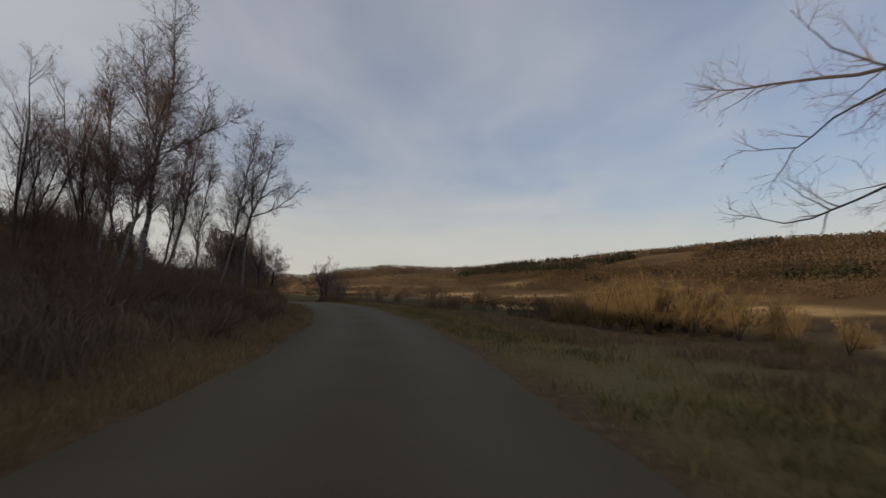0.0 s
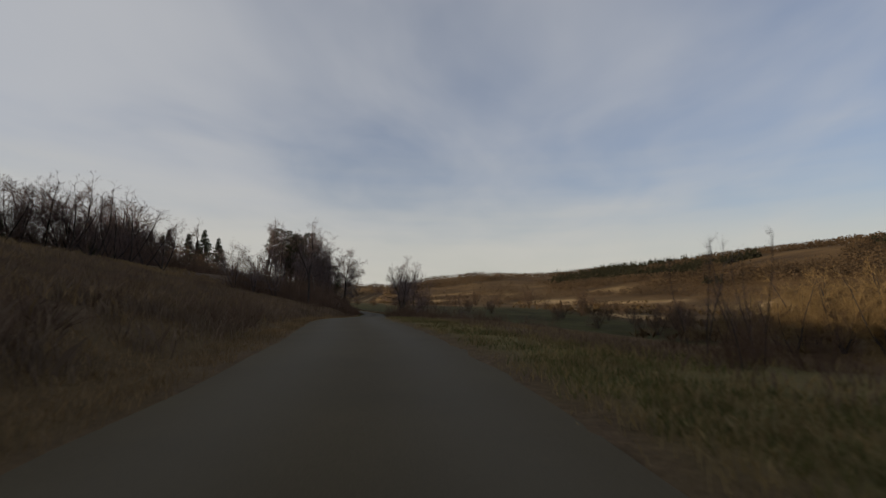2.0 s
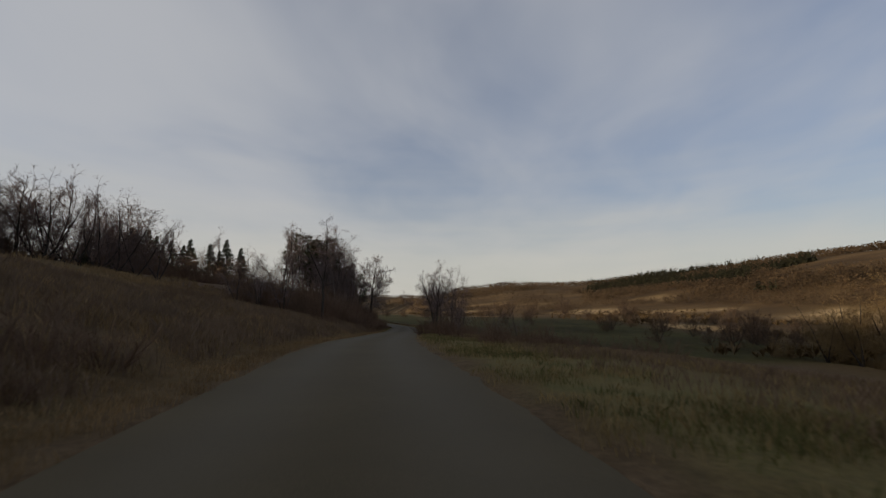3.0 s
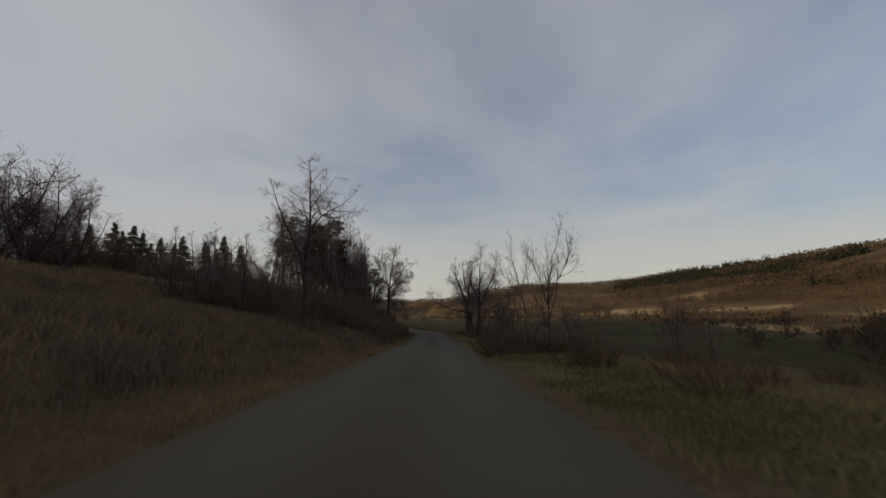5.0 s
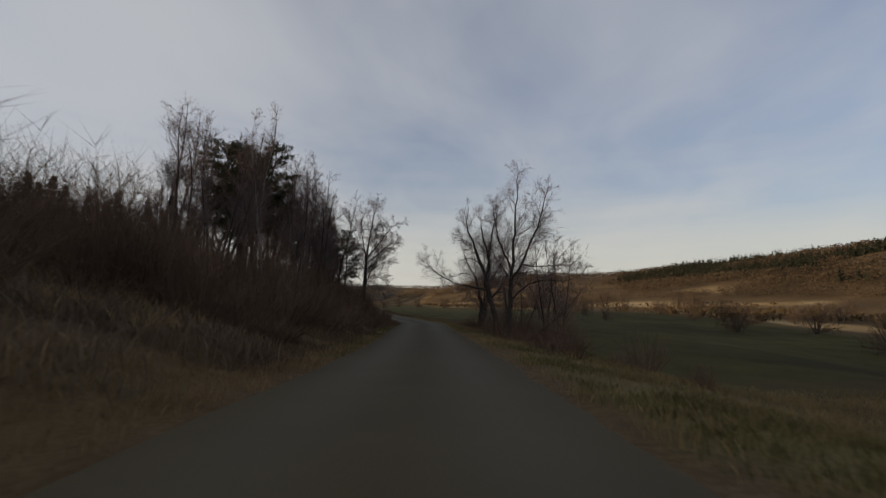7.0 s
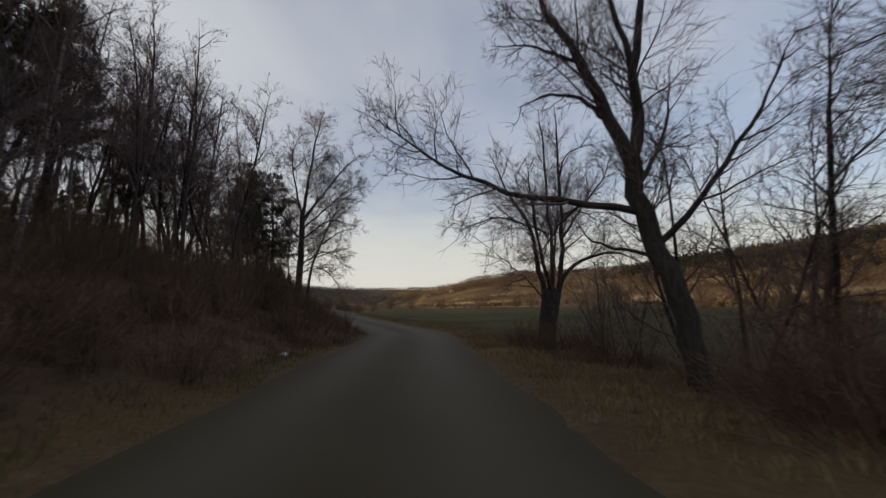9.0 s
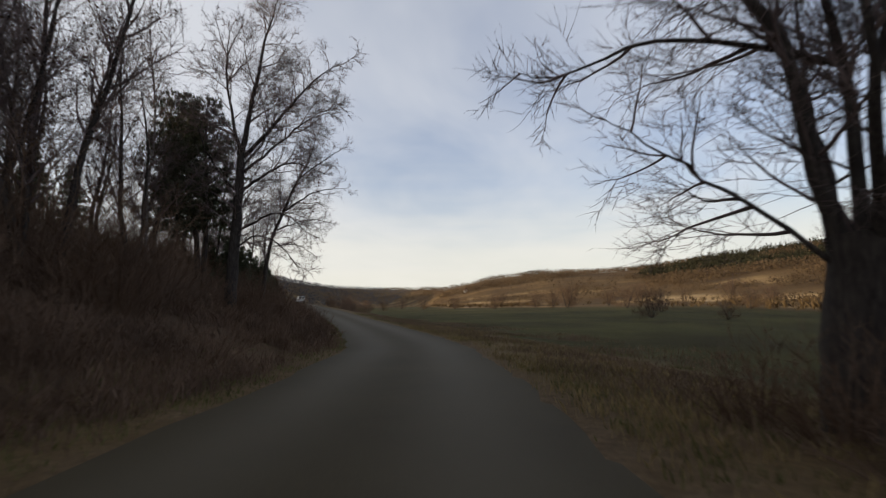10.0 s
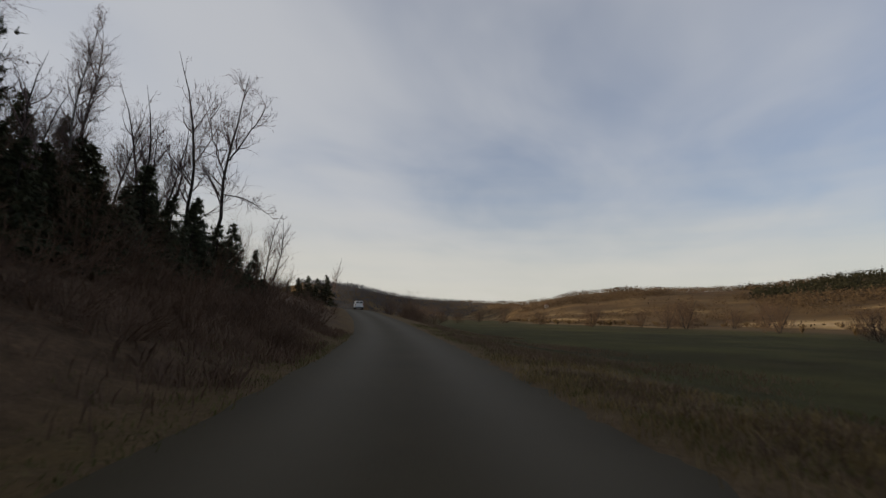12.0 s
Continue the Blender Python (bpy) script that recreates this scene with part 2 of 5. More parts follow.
def along(x, y):
    """For places in the plan: the run along the road from y = 0, the distance to its left, and the road's height there."""
    x, y = np.atleast_1d(np.asarray(x, float)), np.atleast_1d(np.asarray(y, float))
    s, d, z = np.empty(len(x)), np.empty(len(x)), np.empty(len(x))
    for i in range(0, len(x), 4000):
        q = np.stack([x[i:i + 4000], y[i:i + 4000]], 1)[:, None] - LINE[None, :-1, :2]
        t = np.clip((q * SEG).sum(2) / SEG_LEN ** 2, 0, 1)
        off = q - t[..., None] * SEG
        far = (off ** 2).sum(2)
        k = far.argmin(1)
        r = np.arange(len(k))
        side = np.sign(SEG[k, 0] * off[r, k, 1] - SEG[k, 1] * off[r, k, 0])
        s[i:i + 4000] = RUN[k] + t[r, k] * SEG_LEN[k] - START
        d[i:i + 4000] = side * np.sqrt(far[r, k])
        z[i:i + 4000] = LINE[k, 2] + t[r, k] * (LINE[k + 1, 2] - LINE[k, 2])
    return s, d, z


def smooth(a, b, v):
    t = np.clip((v - a) / (b - a), 0, 1)
    return t * t * (3 - 2 * t)


HUB = (-20.0, 72.0)
BEARING = [-180, -60, -44, -35, -28, -24, -20, -17, -12, -6, 5, 10, 17, 25, 40, 70, 100, 180]
RIDGE_R = [900, 1100, 1050, 1000, 1500, 1700, 1500, 1150, 1000, 950, 850, 780, 720, 650, 560, 450, 400, 900]
RIDGE_H = [40, 68, 70, 60, 64, 70, 58, 42, 51, 58, 52, 54, 57, 61, 60, 48, 43, 40]
FOOT_R = [300, 620, 620, 620, 900, 1000, 850, 480, 430, 380, 330, 300, 270, 240, 200, 150, 130, 300]


def wobble(x, y, scale, seed):
    """Soft two-dimensional unevenness between -1 and 1."""
    a = np.sin(x / scale + 1.7 * np.sin(y / (1.6 * scale) + seed) + seed * 2.1)
    return 0.5 * (a + np.sin(y / (0.8 * scale) + 1.3 * np.sin(x / (1.9 * scale) + 2 * seed) + seed))


def hill_place(x, y):
    """How far up the valley's far side a place lies, 0 at its foot and 1 on the ridge, and its bearing and range."""
    dx, dy = x - HUB[0], y - HUB[1]
    th, r = np.degrees(np.arctan2(dx, dy)), np.hypot(dx, dy)
    foot, top = np.interp(th, BEARING, FOOT_R), np.interp(th, BEARING, RIDGE_R)
    return (r - foot) / (top - foot), th, r


def land(x, y):
    x, y = np.atleast_1d(np.asarray(x, float)), np.atleast_1d(np.asarray(y, float))
    s, d, zr = along(x, y)
    e = np.abs(d)
    # left: a bank, then a slope that eases, and an unseen higher shoulder behind the start, added to shade the road
    steep = 0.23 + 0.16 * smooth(95, 160, s) * (1 - smooth(200, 260, s))
    brow = 30 - 12 * smooth(95, 160, s)
    up = np.maximum(e - 3.0, 0)
    left = steep * np.minimum(up, brow) + 0.105 * np.clip(up - brow, 0, 230) + 0.055 * np.clip(up - brow - 55, 0, 190) * (1 - smooth(70, 140, y))
    left = left - 0.25 * np.exp(-((up - 1.0) / 0.8) ** 2) + 0.35 * wobble(x, y, 5.0, 1) * smooth(3, 12, up) + 1.2 * wobble(x, y, 23.0, 2) * smooth(15, 60, up)
    # right: a verge, then down to the valley's floor
    wide = 40 - 26 * smooth(70, 100, s)
    u, th, r = hill_place(x, y)
    deep = smooth(18, 52, e) * (1 - smooth(100, 190, s - 0.6 * np.clip(e - 25, 0, 90))) * (1 - smooth(0.0, 0.35, u))
    floor = -3.4 + 1.2 * smooth(60, 110, s) + 0.013 * np.clip(y - 120, 0, 400) - 3.4 * deep
    t = smooth(2.6, 1.0 * wide, e)
    right = (zr * (1 - t) + floor * t) - zr + 0.18 * wobble(x, y, 4.0, 3) * smooth(3.5, 9, e) * (1 - smooth(60, 200, s) * 0.7)
    # stream bed along the valley's floor
    stream = 72 + 5 * wobble(s, s * 0, 30, 4)
    right = right - 1.1 * np.exp(-((e - stream) / 4.0) ** 2) * (1 - smooth(100, 130, s))
    z = zr + np.where(d > 0, left, right)
    z = z - 0.10 * (1 - smooth(2.1, 2.6, e))
    h = np.interp(th, BEARING, RIDGE_H)
    c = np.clip(u, 0, 1)
    far = h * (0.45 * c + 0.55 * c * c * (3 - 2 * c)) - 0.12 * h * np.clip(u - 1, 0, 3)
    far = far + 2.2 * wobble(x, y, 60, 5) * smooth(0.1, 0.5, u)
    near = 150 + 110 * (1 - smooth(70, 140, y))
    wall = np.where(d > 0, 1 - smooth(near, near + 280, e), 1.0)
    return np.where(d > 0, np.maximum(z * wall, 0) + np.minimum(z, 0) * wall + far * (1 - wall), z + far)


def height(x, y):
    return float(land([x], [y])[0])


def mesh(name, verts, faces, mat):
    """A mesh from points and faces; faces may be a list, or arrays of triangles and of quads."""
    me = bpy.data.meshes.new(name)
    if len(faces) and isinstance(faces[0], np.ndarray):
        verts = np.asarray(verts, np.float32)
        corners = np.concatenate([f.ravel() for f in faces]).astype(np.int32)
        sizes = np.concatenate([np.full(len(f), f.shape[1]) for f in faces])
        me.vertices.add(len(verts))
        me.vertices.foreach_set("co", verts.ravel())
        me.loops.add(len(corners))
        me.loops.foreach_set("vertex_index", corners)
        me.polygons.add(len(sizes))
        me.polygons.foreach_set("loop_start", np.r_[0, np.cumsum(sizes)[:-1]].astype(np.int32))
    else:
        me.from_pydata([tuple(v) for v in verts], [], faces)
    me.materials.append(mat)
    me.update(calc_edges=True)
    return me


def part(name, made, mat, parent, label=""):
    ob = new(name, mesh(name, made[0], made[1], mat))
    ob.parent = parent
    return tagged(ob, label)


def spaced(lo, hi, fine, growth, far_lo, far_hi):
    """Grid lines: even between lo and hi, then wider and wider."""
    mid = list(np.arange(lo, hi + fine, fine))
    step = fine
    while mid[-1] < far_hi:
        step *= growth
        mid.append(mid[-1] + step)
    step = fine
    while mid[0] > far_lo:
        step *= growth
        mid.insert(0, mid[0] - step)
    return np.array(mid)


GROUND, ASPHALT = ground_material(), asphalt_material()


def ground_sheet():
    xs, ys = spaced(-72, 22, 0.8, 1.07, -3600, 3600), spaced(-6, 190, 0.9, 1.06, -900, 4200)
    gx, gy = np.meshgrid(xs, ys)
    x, y = gx.ravel(), gy.ravel()
    z = land(x, y)
    nx, ny = len(xs), len(ys)
    i = (np.arange(ny - 1)[:, None] * nx + np.arange(nx - 1)).ravel()
    me = bpy.data.meshes.new("ground")
    faces = np.stack([i, i + 1, i + nx + 1, i + nx], 1)
    me.from_pydata(np.stack([x, y, z], 1).tolist(), [], faces.tolist())
    me.polygons.foreach_set("use_smooth", np.ones(len(faces), bool))
    s, d, _ = along(x, y)
    u, th, r = hill_place(x, y)
    right = d < 0
    crop = right * smooth(6, 10, -d + 2.0 * wobble(x, y, 6, 26)) * smooth(96, 112, s + 0.12 * d) * (1 - smooth(-0.30, -0.22, u + 0.04 * wobble(x, y, 30, 6)))
    crop = np.maximum(crop, right * smooth(12, 18, -d) * (1 - smooth(50, 58, -d)) * (1 - smooth(40, 60, s)) * 0.6)
    wave = u + 0.035 * wobble(x, y, 40, 7) + 0.015 * wobble(x, y, 13, 18)
    bands = np.maximum(smooth(-0.21, -0.195, wave) * (1 - smooth(-0.155, -0.13, wave)), smooth(0.0, 0.03, wave) * (1 - smooth(0.08, 0.12, wave)))
    bands = np.maximum(bands, 0.8 * smooth(0.20, 0.23, wave) * (1 - smooth(0.27, 0.31, wave)) * (th < 14))
    meadow = right * bands * smooth(-0.3, 0.2, wobble(x, y, 42, 8) + 0.5 * wobble(x, y, 17, 24) + 0.25)
    hill = np.where(right, smooth(-0.32, -0.05, u), smooth(60, 140, d) * 0.6)
    zone = np.stack([crop, meadow, hill * (1 - meadow), 0.9 * (1 - smooth(2.5, 3.1, np.abs(d) + 0.35 * wobble(x, y, 1.7, 9)))], 1)
    layer = me.color_attributes.new("zone", "FLOAT_COLOR", "POINT")
    layer.data.foreach_set("color", zone.astype(np.float32).ravel())
    edge = d + 0.5 * wobble(x, y, 2.3, 10)
    floor = smooth(4.0, 5.2, edge) * (1 - smooth(28, 40, edge)) * np.maximum(smooth(92, 104, s) * (1 - smooth(215, 235, s)), (1 - smooth(24, 32, s)) * smooth(-20, 0, s))
    floor = np.maximum(floor, 0.8 * smooth(4.2, 5.4, -d + 0.5 * wobble(x, y, 2.3, 10)) * (1 - smooth(9, 12, -d)) * smooth(104, 110, s) * (1 - smooth(134, 140, s)))
    floor = np.maximum(floor, 0.9 * smooth(3.0, 4.0, edge) * (1 - smooth(28, 40, edge)) * smooth(138, 144, s) * (1 - smooth(205, 225, s)))
    floor = np.maximum(floor, 0.65 * smooth(4.0, 6.0, edge) * (1 - smooth(14, 24, edge)) * smooth(-20, 0, s) * (1 - smooth(45, 65, s)))
    floor = np.maximum(floor, 0.75 * right * smooth(10, 16, -d) * (1 - smooth(50, 60, -d)) * smooth(40, 60, s) * (1 - smooth(100, 118, s)))
    slope = right * smooth(2.6, 3.6, -d) * (1 - 0.8 * smooth(7, 11, -d)) * (1 - smooth(50, 60, -d)) * (1 - smooth(96, 108, s))
    layer = me.color_attributes.new("woodland", "FLOAT_COLOR", "POINT")
    layer.data.foreach_set("color", np.stack([floor, slope, floor * 0, np.ones_like(floor)], 1).astype(np.float32).ravel())
    me.materials.append(GROUND)
    tagged(new("ground", me), "brown dead-grass ground rising to a wooded hillside", "ground", kind="structure")


ground_sheet()


def road_strip():
    """The asphalt, slightly crowned, with a crumbling uneven edge."""
    run = np.arange(RUN[0], RUN[-1], 1.2)
    w = np.interp(run - START, (132, 160), (2.42, 2.62))     # wider past the wood
    line = np.stack([np.interp(run, RUN, LINE[:, k]) for k in range(3)], 1)
    t = np.gradient(line[:, :2], axis=0)
    t /= np.linalg.norm(t, axis=1)[:, None]
    left = np.stack([-t[:, 1], t[:, 0]], 1)
    cols = np.linspace(-1, 1, 9)
    rng = np.random.default_rng(4)
    verts, uvs = [], []
    for k, p in enumerate(line):
        for c in cols:
            o = c * w[k] + (rng.normal(0, 0.045) + 0.05 * math.sin(run[k] / 6.1 + 2 * c) + 0.03 * math.sin(run[k] / 1.3) if abs(c) == 1 else 0)
            verts.append((p[0] + left[k, 0] * o, p[1] + left[k, 1] * o, p[2] + 0.035 * (1 - c * c) + (0.0 if abs(c) < 1 else -0.03)))
            uvs.append(((c + 1) / 2, run[k] / 5))
    n = len(cols)
    faces = [(k * n + j, (k + 1) * n + j, (k + 1) * n + j + 1, k * n + j + 1)[::-1] for k in range(len(line) - 1) for j in range(n - 1)]
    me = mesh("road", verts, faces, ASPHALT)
    lay = me.uv_layers.new(name="UVMap")
    for loop in me.loops:
        lay.data[loop.index].uv = uvs[loop.vertex_index]
    me.polygons.foreach_set("use_smooth", np.ones(len(faces), bool))
    tagged(new("road", me), "narrow unmarked road of worn grey asphalt", "road", kind="structure")


road_strip()


# ---- plants: shapes ----
class Growth:
    """Gathers tubes, blades and leaves into one mesh."""

    def __init__(self):
        self.v, self.f = [], []

    def tube(self, pts, radii, sides=3, point=False):
        base, last = len(self.v), len(pts) - 1
        for k, p in enumerate(pts[:-1] if point else pts):
            d = pts[min(k + 1, len(pts) - 1)] - pts[max(k - 1, 0)]
            d = d / (np.linalg.norm(d) + 1e-9)
            a = np.cross(d, (0.31, 0.87, 0.38))
            a /= np.linalg.norm(a) + 1e-9
            b = np.cross(d, a)
            for j in range(sides):
                w = 2 * math.pi * j / sides
                self.v.append(p + radii[k] * (math.cos(w) * a + math.sin(w) * b))
        if point:
            self.v.append(pts[-1])
            tip, ring = len(self.v) - 1, base + (last - 1) * sides
            self.f += [(ring + j, ring + (j + 1) % sides, tip) for j in range(sides)]
        for k in range(last - 1 if point else last):
            for j in range(sides):
                q, r = base + k * sides + j, base + k * sides + (j + 1) % sides
                self.f.append((q, r, r + sides, q + sides))

    def blade(self, root, tip, width, bend):
        side = np.cross(tip - root, (0.2, 0.3, 1.0))
        side = side / (np.linalg.norm(side) + 1e-9) * width
        n = len(self.v)
        self.v += [root - side + bend, root + side, tip]
        self.f.append((n, n + 1, n + 2))

    def leaf(self, p, size, rng):
        a, b = rng.normal(size=3), rng.normal(size=3)
        a, b = a / np.linalg.norm(a) * size, b / np.linalg.norm(b) * size * 0.7
        n = len(self.v)
        self.v += [p - a, p + b, p + a, p - b]
        self.f += [(n, n + 1, n + 2), (n, n + 2, n + 3)]

    def data(self):
        return self.v, self.f


def unit(v):
    return v / (np.linalg.norm(v) + 1e-9)


def limb(rng, start, way, length, bends, wander, lift):
    """A crooked line from start; lift bends it upwards (or down, if negative)."""
    pts, d = [np.array(start, float)], unit(np.array(way, float))
    for _ in range(bends):
        d = unit(d + rng.normal(0, wander, 3) + np.array((0, 0, lift)))
        pts.append(pts[-1] + d * length / bends)
    return pts


def at_line(pts, t):
    k = min(int(t * (len(pts) - 1)), len(pts) - 2)
    f = t * (len(pts) - 1) - k
    return pts[k] * (1 - f) + pts[k + 1] * f, unit(pts[k + 1] - pts[k])


def aside(rng, d, angle):
    """A direction at an angle to d, all round."""
    r = rng.normal(size=3)
    r = unit(r - d * (r @ d))
    return d * math.cos(angle) + r * math.sin(angle)


def tubes(pts, radii, sides=3):
    """Tapered tubes along many lines at once: pts (lines, points, 3), radii (lines, points); a last radius of 0 ends in a point."""
    n, k = pts.shape[:2]
    d = np.gradient(pts, axis=1)
    d /= np.linalg.norm(d, axis=2, keepdims=True) + 1e-9
    a = np.cross(d, (0.31, 0.87, 0.38))
    a /= np.linalg.norm(a, axis=2, keepdims=True) + 1e-9
    b = np.cross(d, a)
    w = 2 * np.pi * np.arange(sides) / sides
    pointed = bool(np.all(radii[:, -1] == 0))
    ring = pts[:, :, None] + radii[:, :, None, None] * (np.cos(w)[:, None] * a[:, :, None] + np.sin(w)[:, None] * b[:, :, None])
    rings = k - 1 if pointed else k
    v = ring[:, :rings].reshape(n, rings * sides, 3)
    if pointed:
        v = np.concatenate([v, pts[:, -1:]], 1)
    per = v.shape[1]
    base = np.arange(n)[:, None, None] * per
    j = np.arange(sides)
    q = (np.arange(rings - 1)[:, None] * sides + j).ravel()
    r = (np.arange(rings - 1)[:, None] * sides + (j + 1) % sides).ravel()
    quads = (base + np.stack([q, r, r + sides, q + sides], 1)).reshape(-1, 4)
    tris = np.empty((0, 3), int)
    if pointed:
        last = (rings - 1) * sides
        tris = (base + np.stack([last + j, last + (j + 1) % sides, np.full(sides, per - 1)], 1)).reshape(-1, 3)
    return v.reshape(-1, 3), tris, quads


def joined(pieces):
    """Several tubes' meshes as one."""
    verts, tris, quads, base = [], [], [], 0
    for v, t, q in pieces:
        verts.append(v)
        tris.append(t + base)
        quads.append(q + base)
        base += len(v)
    return np.concatenate(verts), [f for f in (np.concatenate(tris), np.concatenate(quads)) if len(f)]


def shoots(rng, par, count, first, lo, hi, size, bends, wander, lift):
    """Side shoots of many lines at once: count of them a line, at lo to hi degrees; size(line, place along it) gives their lengths."""
    k = np.repeat(np.arange(len(par)), count)
    t = np.clip(first + (1 - first) * rng.random(len(k)), 0, 0.995)
    f = t * (par.shape[1] - 1)
    j = f.astype(int)
    f = (f - j)[:, None]
    p, d = par[k, j] * (1 - f) + par[k, j + 1] * f, par[k, j + 1] - par[k, j]
    d /= np.linalg.norm(d, axis=1, keepdims=True) + 1e-9
    side = rng.normal(size=d.shape)
    side -= d * (side * d).sum(1, keepdims=True)
    side /= np.linalg.norm(side, axis=1, keepdims=True) + 1e-9
    a = np.radians(rng.uniform(lo, hi, len(k)))[:, None]
    d = d * np.cos(a) + side * np.sin(a)
    long = size(k, t) * rng.uniform(0.6, 1.3, len(k))
    pts = [p]
    for _ in range(bends):
        d = d + rng.normal(0, wander, d.shape) + np.array((0, 0, lift))
        d /= np.linalg.norm(d, axis=1, keepdims=True) + 1e-9
        pts.append(pts[-1] + d * (long / bends)[:, None])
    return np.stack(pts, 1), long


def taper(r0, r1, points, power=1.0):
    return r1 + (np.atleast_1d(r0)[:, None] - r1) * (1 - np.linspace(0, 1, points)) ** power


def bare_tree(seed, tall, girth, stems=1, clear=0.25, limbs=14, boughs=7, twigs=7, angle=50, reach=0.42, lift=0.10, lean=(0, 0), splay=0.25,
              droop=0.0, leaves=0, wander=0.09, fine=0.007, fork=0.0, slim=0.72, sprigs=1, drawn=None):
    """A leafless tree: stems, limbs, boughs, twigs and a haze of sprigs. drawn: stems and main limbs by their own lines, each with its
    foot's and tip's radius, in place of stems that grow by chance."""
    rng = np.random.default_rng(seed)
    woods, spray, lines, reaches = [], [], [], []
    if drawn:
        for n, (way, r0, r1) in enumerate(drawn):
            p = spline(way, 0.05)
            run = np.r_[0, np.cumsum(np.linalg.norm(np.diff(p, axis=0), axis=1))]
            at = np.linspace(0, run[-1], 13)
            p = np.stack([np.interp(at, run, p[:, k]) for k in range(3)], 1)
            p[1:] += rng.normal(0, 0.012 * run[-1] ** 0.5, (12, 3))
            rad = taper(r0, r1, 13, 0.9)
            if n == 0:
                rad[0, 0] *= 1.35
            woods.append(joined([tubes(p[None], rad, 9)]))
            lines.append(p)
            reaches.append((run[-1], clear if n == 0 else 0.12, max(3, round(limbs * run[-1] / tall)), min(run[-1], 0.4 * tall) * reach))
    else:
        start = np.array((0.0, 0.0, -0.3))
        if fork:        # one bole that parts into the stems
            bole = np.array(limb(rng, start, (lean[0], lean[1], 1.0), tall * fork, 5, 0.04, 0.02))
            woods.append(joined([tubes(bole[None], girth * np.array([(1.55, 1.12, 1.0, 0.95, 0.98, 0.80)]), 9)]))
            start, tall, girth = bole[-1] - np.array((0, 0, 0.12)), tall * (1 - fork), girth * slim
        for st in range(stems):
            way = np.array((lean[0], lean[1], 1.0))
            share = 1.0
            if stems > 1:
                w = 2 * math.pi * (st + rng.random() * 0.6) / stems
                way += np.array((math.cos(w), math.sin(w), 0)) * splay * (0.6 + 0.8 * rng.random())
                share = 0.75 + 0.3 * rng.random()
            trunk = np.array(limb(rng, start, way, tall * share, 12, 0.04 + 0.3 * wander, 0.05))
            rad = taper(girth * share, 0.006, 13, 0.9)
            rad[0, 0] *= 1.0 if fork else 1.5
            woods.append(joined([tubes(trunk[None], rad, 7)]))
            lines.append(trunk)
            reaches.append((tall * share, clear, max(4, int(limbs / stems ** 0.5)), tall * share * reach))
    thin = min(1.0, fine / 0.007)
    arms, arm_len = [], []
    for p, (run, low, count, far) in zip(lines, reaches):
        a, l = shoots(rng, p[None], count, low, 0.7 * angle, 1.25 * angle, lambda k, t: far * (1.08 - t) ** (0.62 if not drawn else 0.4), 8, wander, lift)
        arms.append(a)
        arm_len.append(l)
    arms, arm_len = np.concatenate(arms), np.concatenate(arm_len)
    r0 = np.minimum(girth * 0.42, (0.015 * arm_len + 0.007) * thin)
    spray.append(tubes(arms, taper(r0, min(0.003, 0.5 * fine), 9), 4))
    scale = tall * reach if not drawn else 0.4 * tall * reach
    count = np.maximum(2, np.round(boughs * 1.45 * arm_len / scale)).astype(int)
    b, b_len = shoots(rng, arms, count, 0.12, 26, 60, lambda k, t: arm_len[k] * 0.60 * (1.12 - 0.6 * t), 5, wander * 1.1, lift * 0.8 - droop * 0.5)
    radii = taper((0.0068 * np.maximum(b_len, 0.4) + 0.003) * thin, 0.0, 6, 0.8)
    spray.append(tubes(b, radii, 3))
    count = np.maximum(2, np.round(0.72 * twigs * np.minimum(1.9, 0.4 + b_len))).astype(int)
    w, w_len = shoots(rng, b, count, 0.15, 22, 56, lambda k, t: 0.18 + 0.42 * b_len[k] * (1.1 - 0.5 * t), 2, wander * 1.1, lift * 0.6 - droop)
    spray.append(tubes(w, taper(np.full(len(w), fine), 0.0, 3, 0.6), 3))
    if sprigs:
        s, _ = shoots(rng, w, np.full(len(w), sprigs), 0.2, 20, 50, lambda k, t: 0.05 + 0.38 * w_len[k], 1, 0.06, lift * 0.5 - droop)
        spray.append(tubes(s, np.stack([np.full(len(s), fine * 0.6), np.zeros(len(s))], 1), 3))
    foliage = Growth()
    if leaves:
        for q in w[rng.random(len(w)) < leaves]:
            for _ in range(3):
                foliage.leaf(q[0] + (q[2] - q[0]) * rng.random() + rng.normal(0, 0.07, 3), 0.04 + 0.03 * rng.random(), rng)
    return woods, joined(spray), foliage.data()


def tree_thing(name, made, bark_mat, twig_mat, label, group=""):
    root = tagged(new(name), label, "tree", group)
    root.empty_display_size = 0.3
    for k, stem in enumerate(made[0]):
        part("stem" if k else "trunk", stem, bark_mat, root)
    part("crown", made[1], twig_mat, root)
    if made[2][0]:
        part("foliage", made[2], LEAF, root, "withered brown leaves still hanging")
    return root


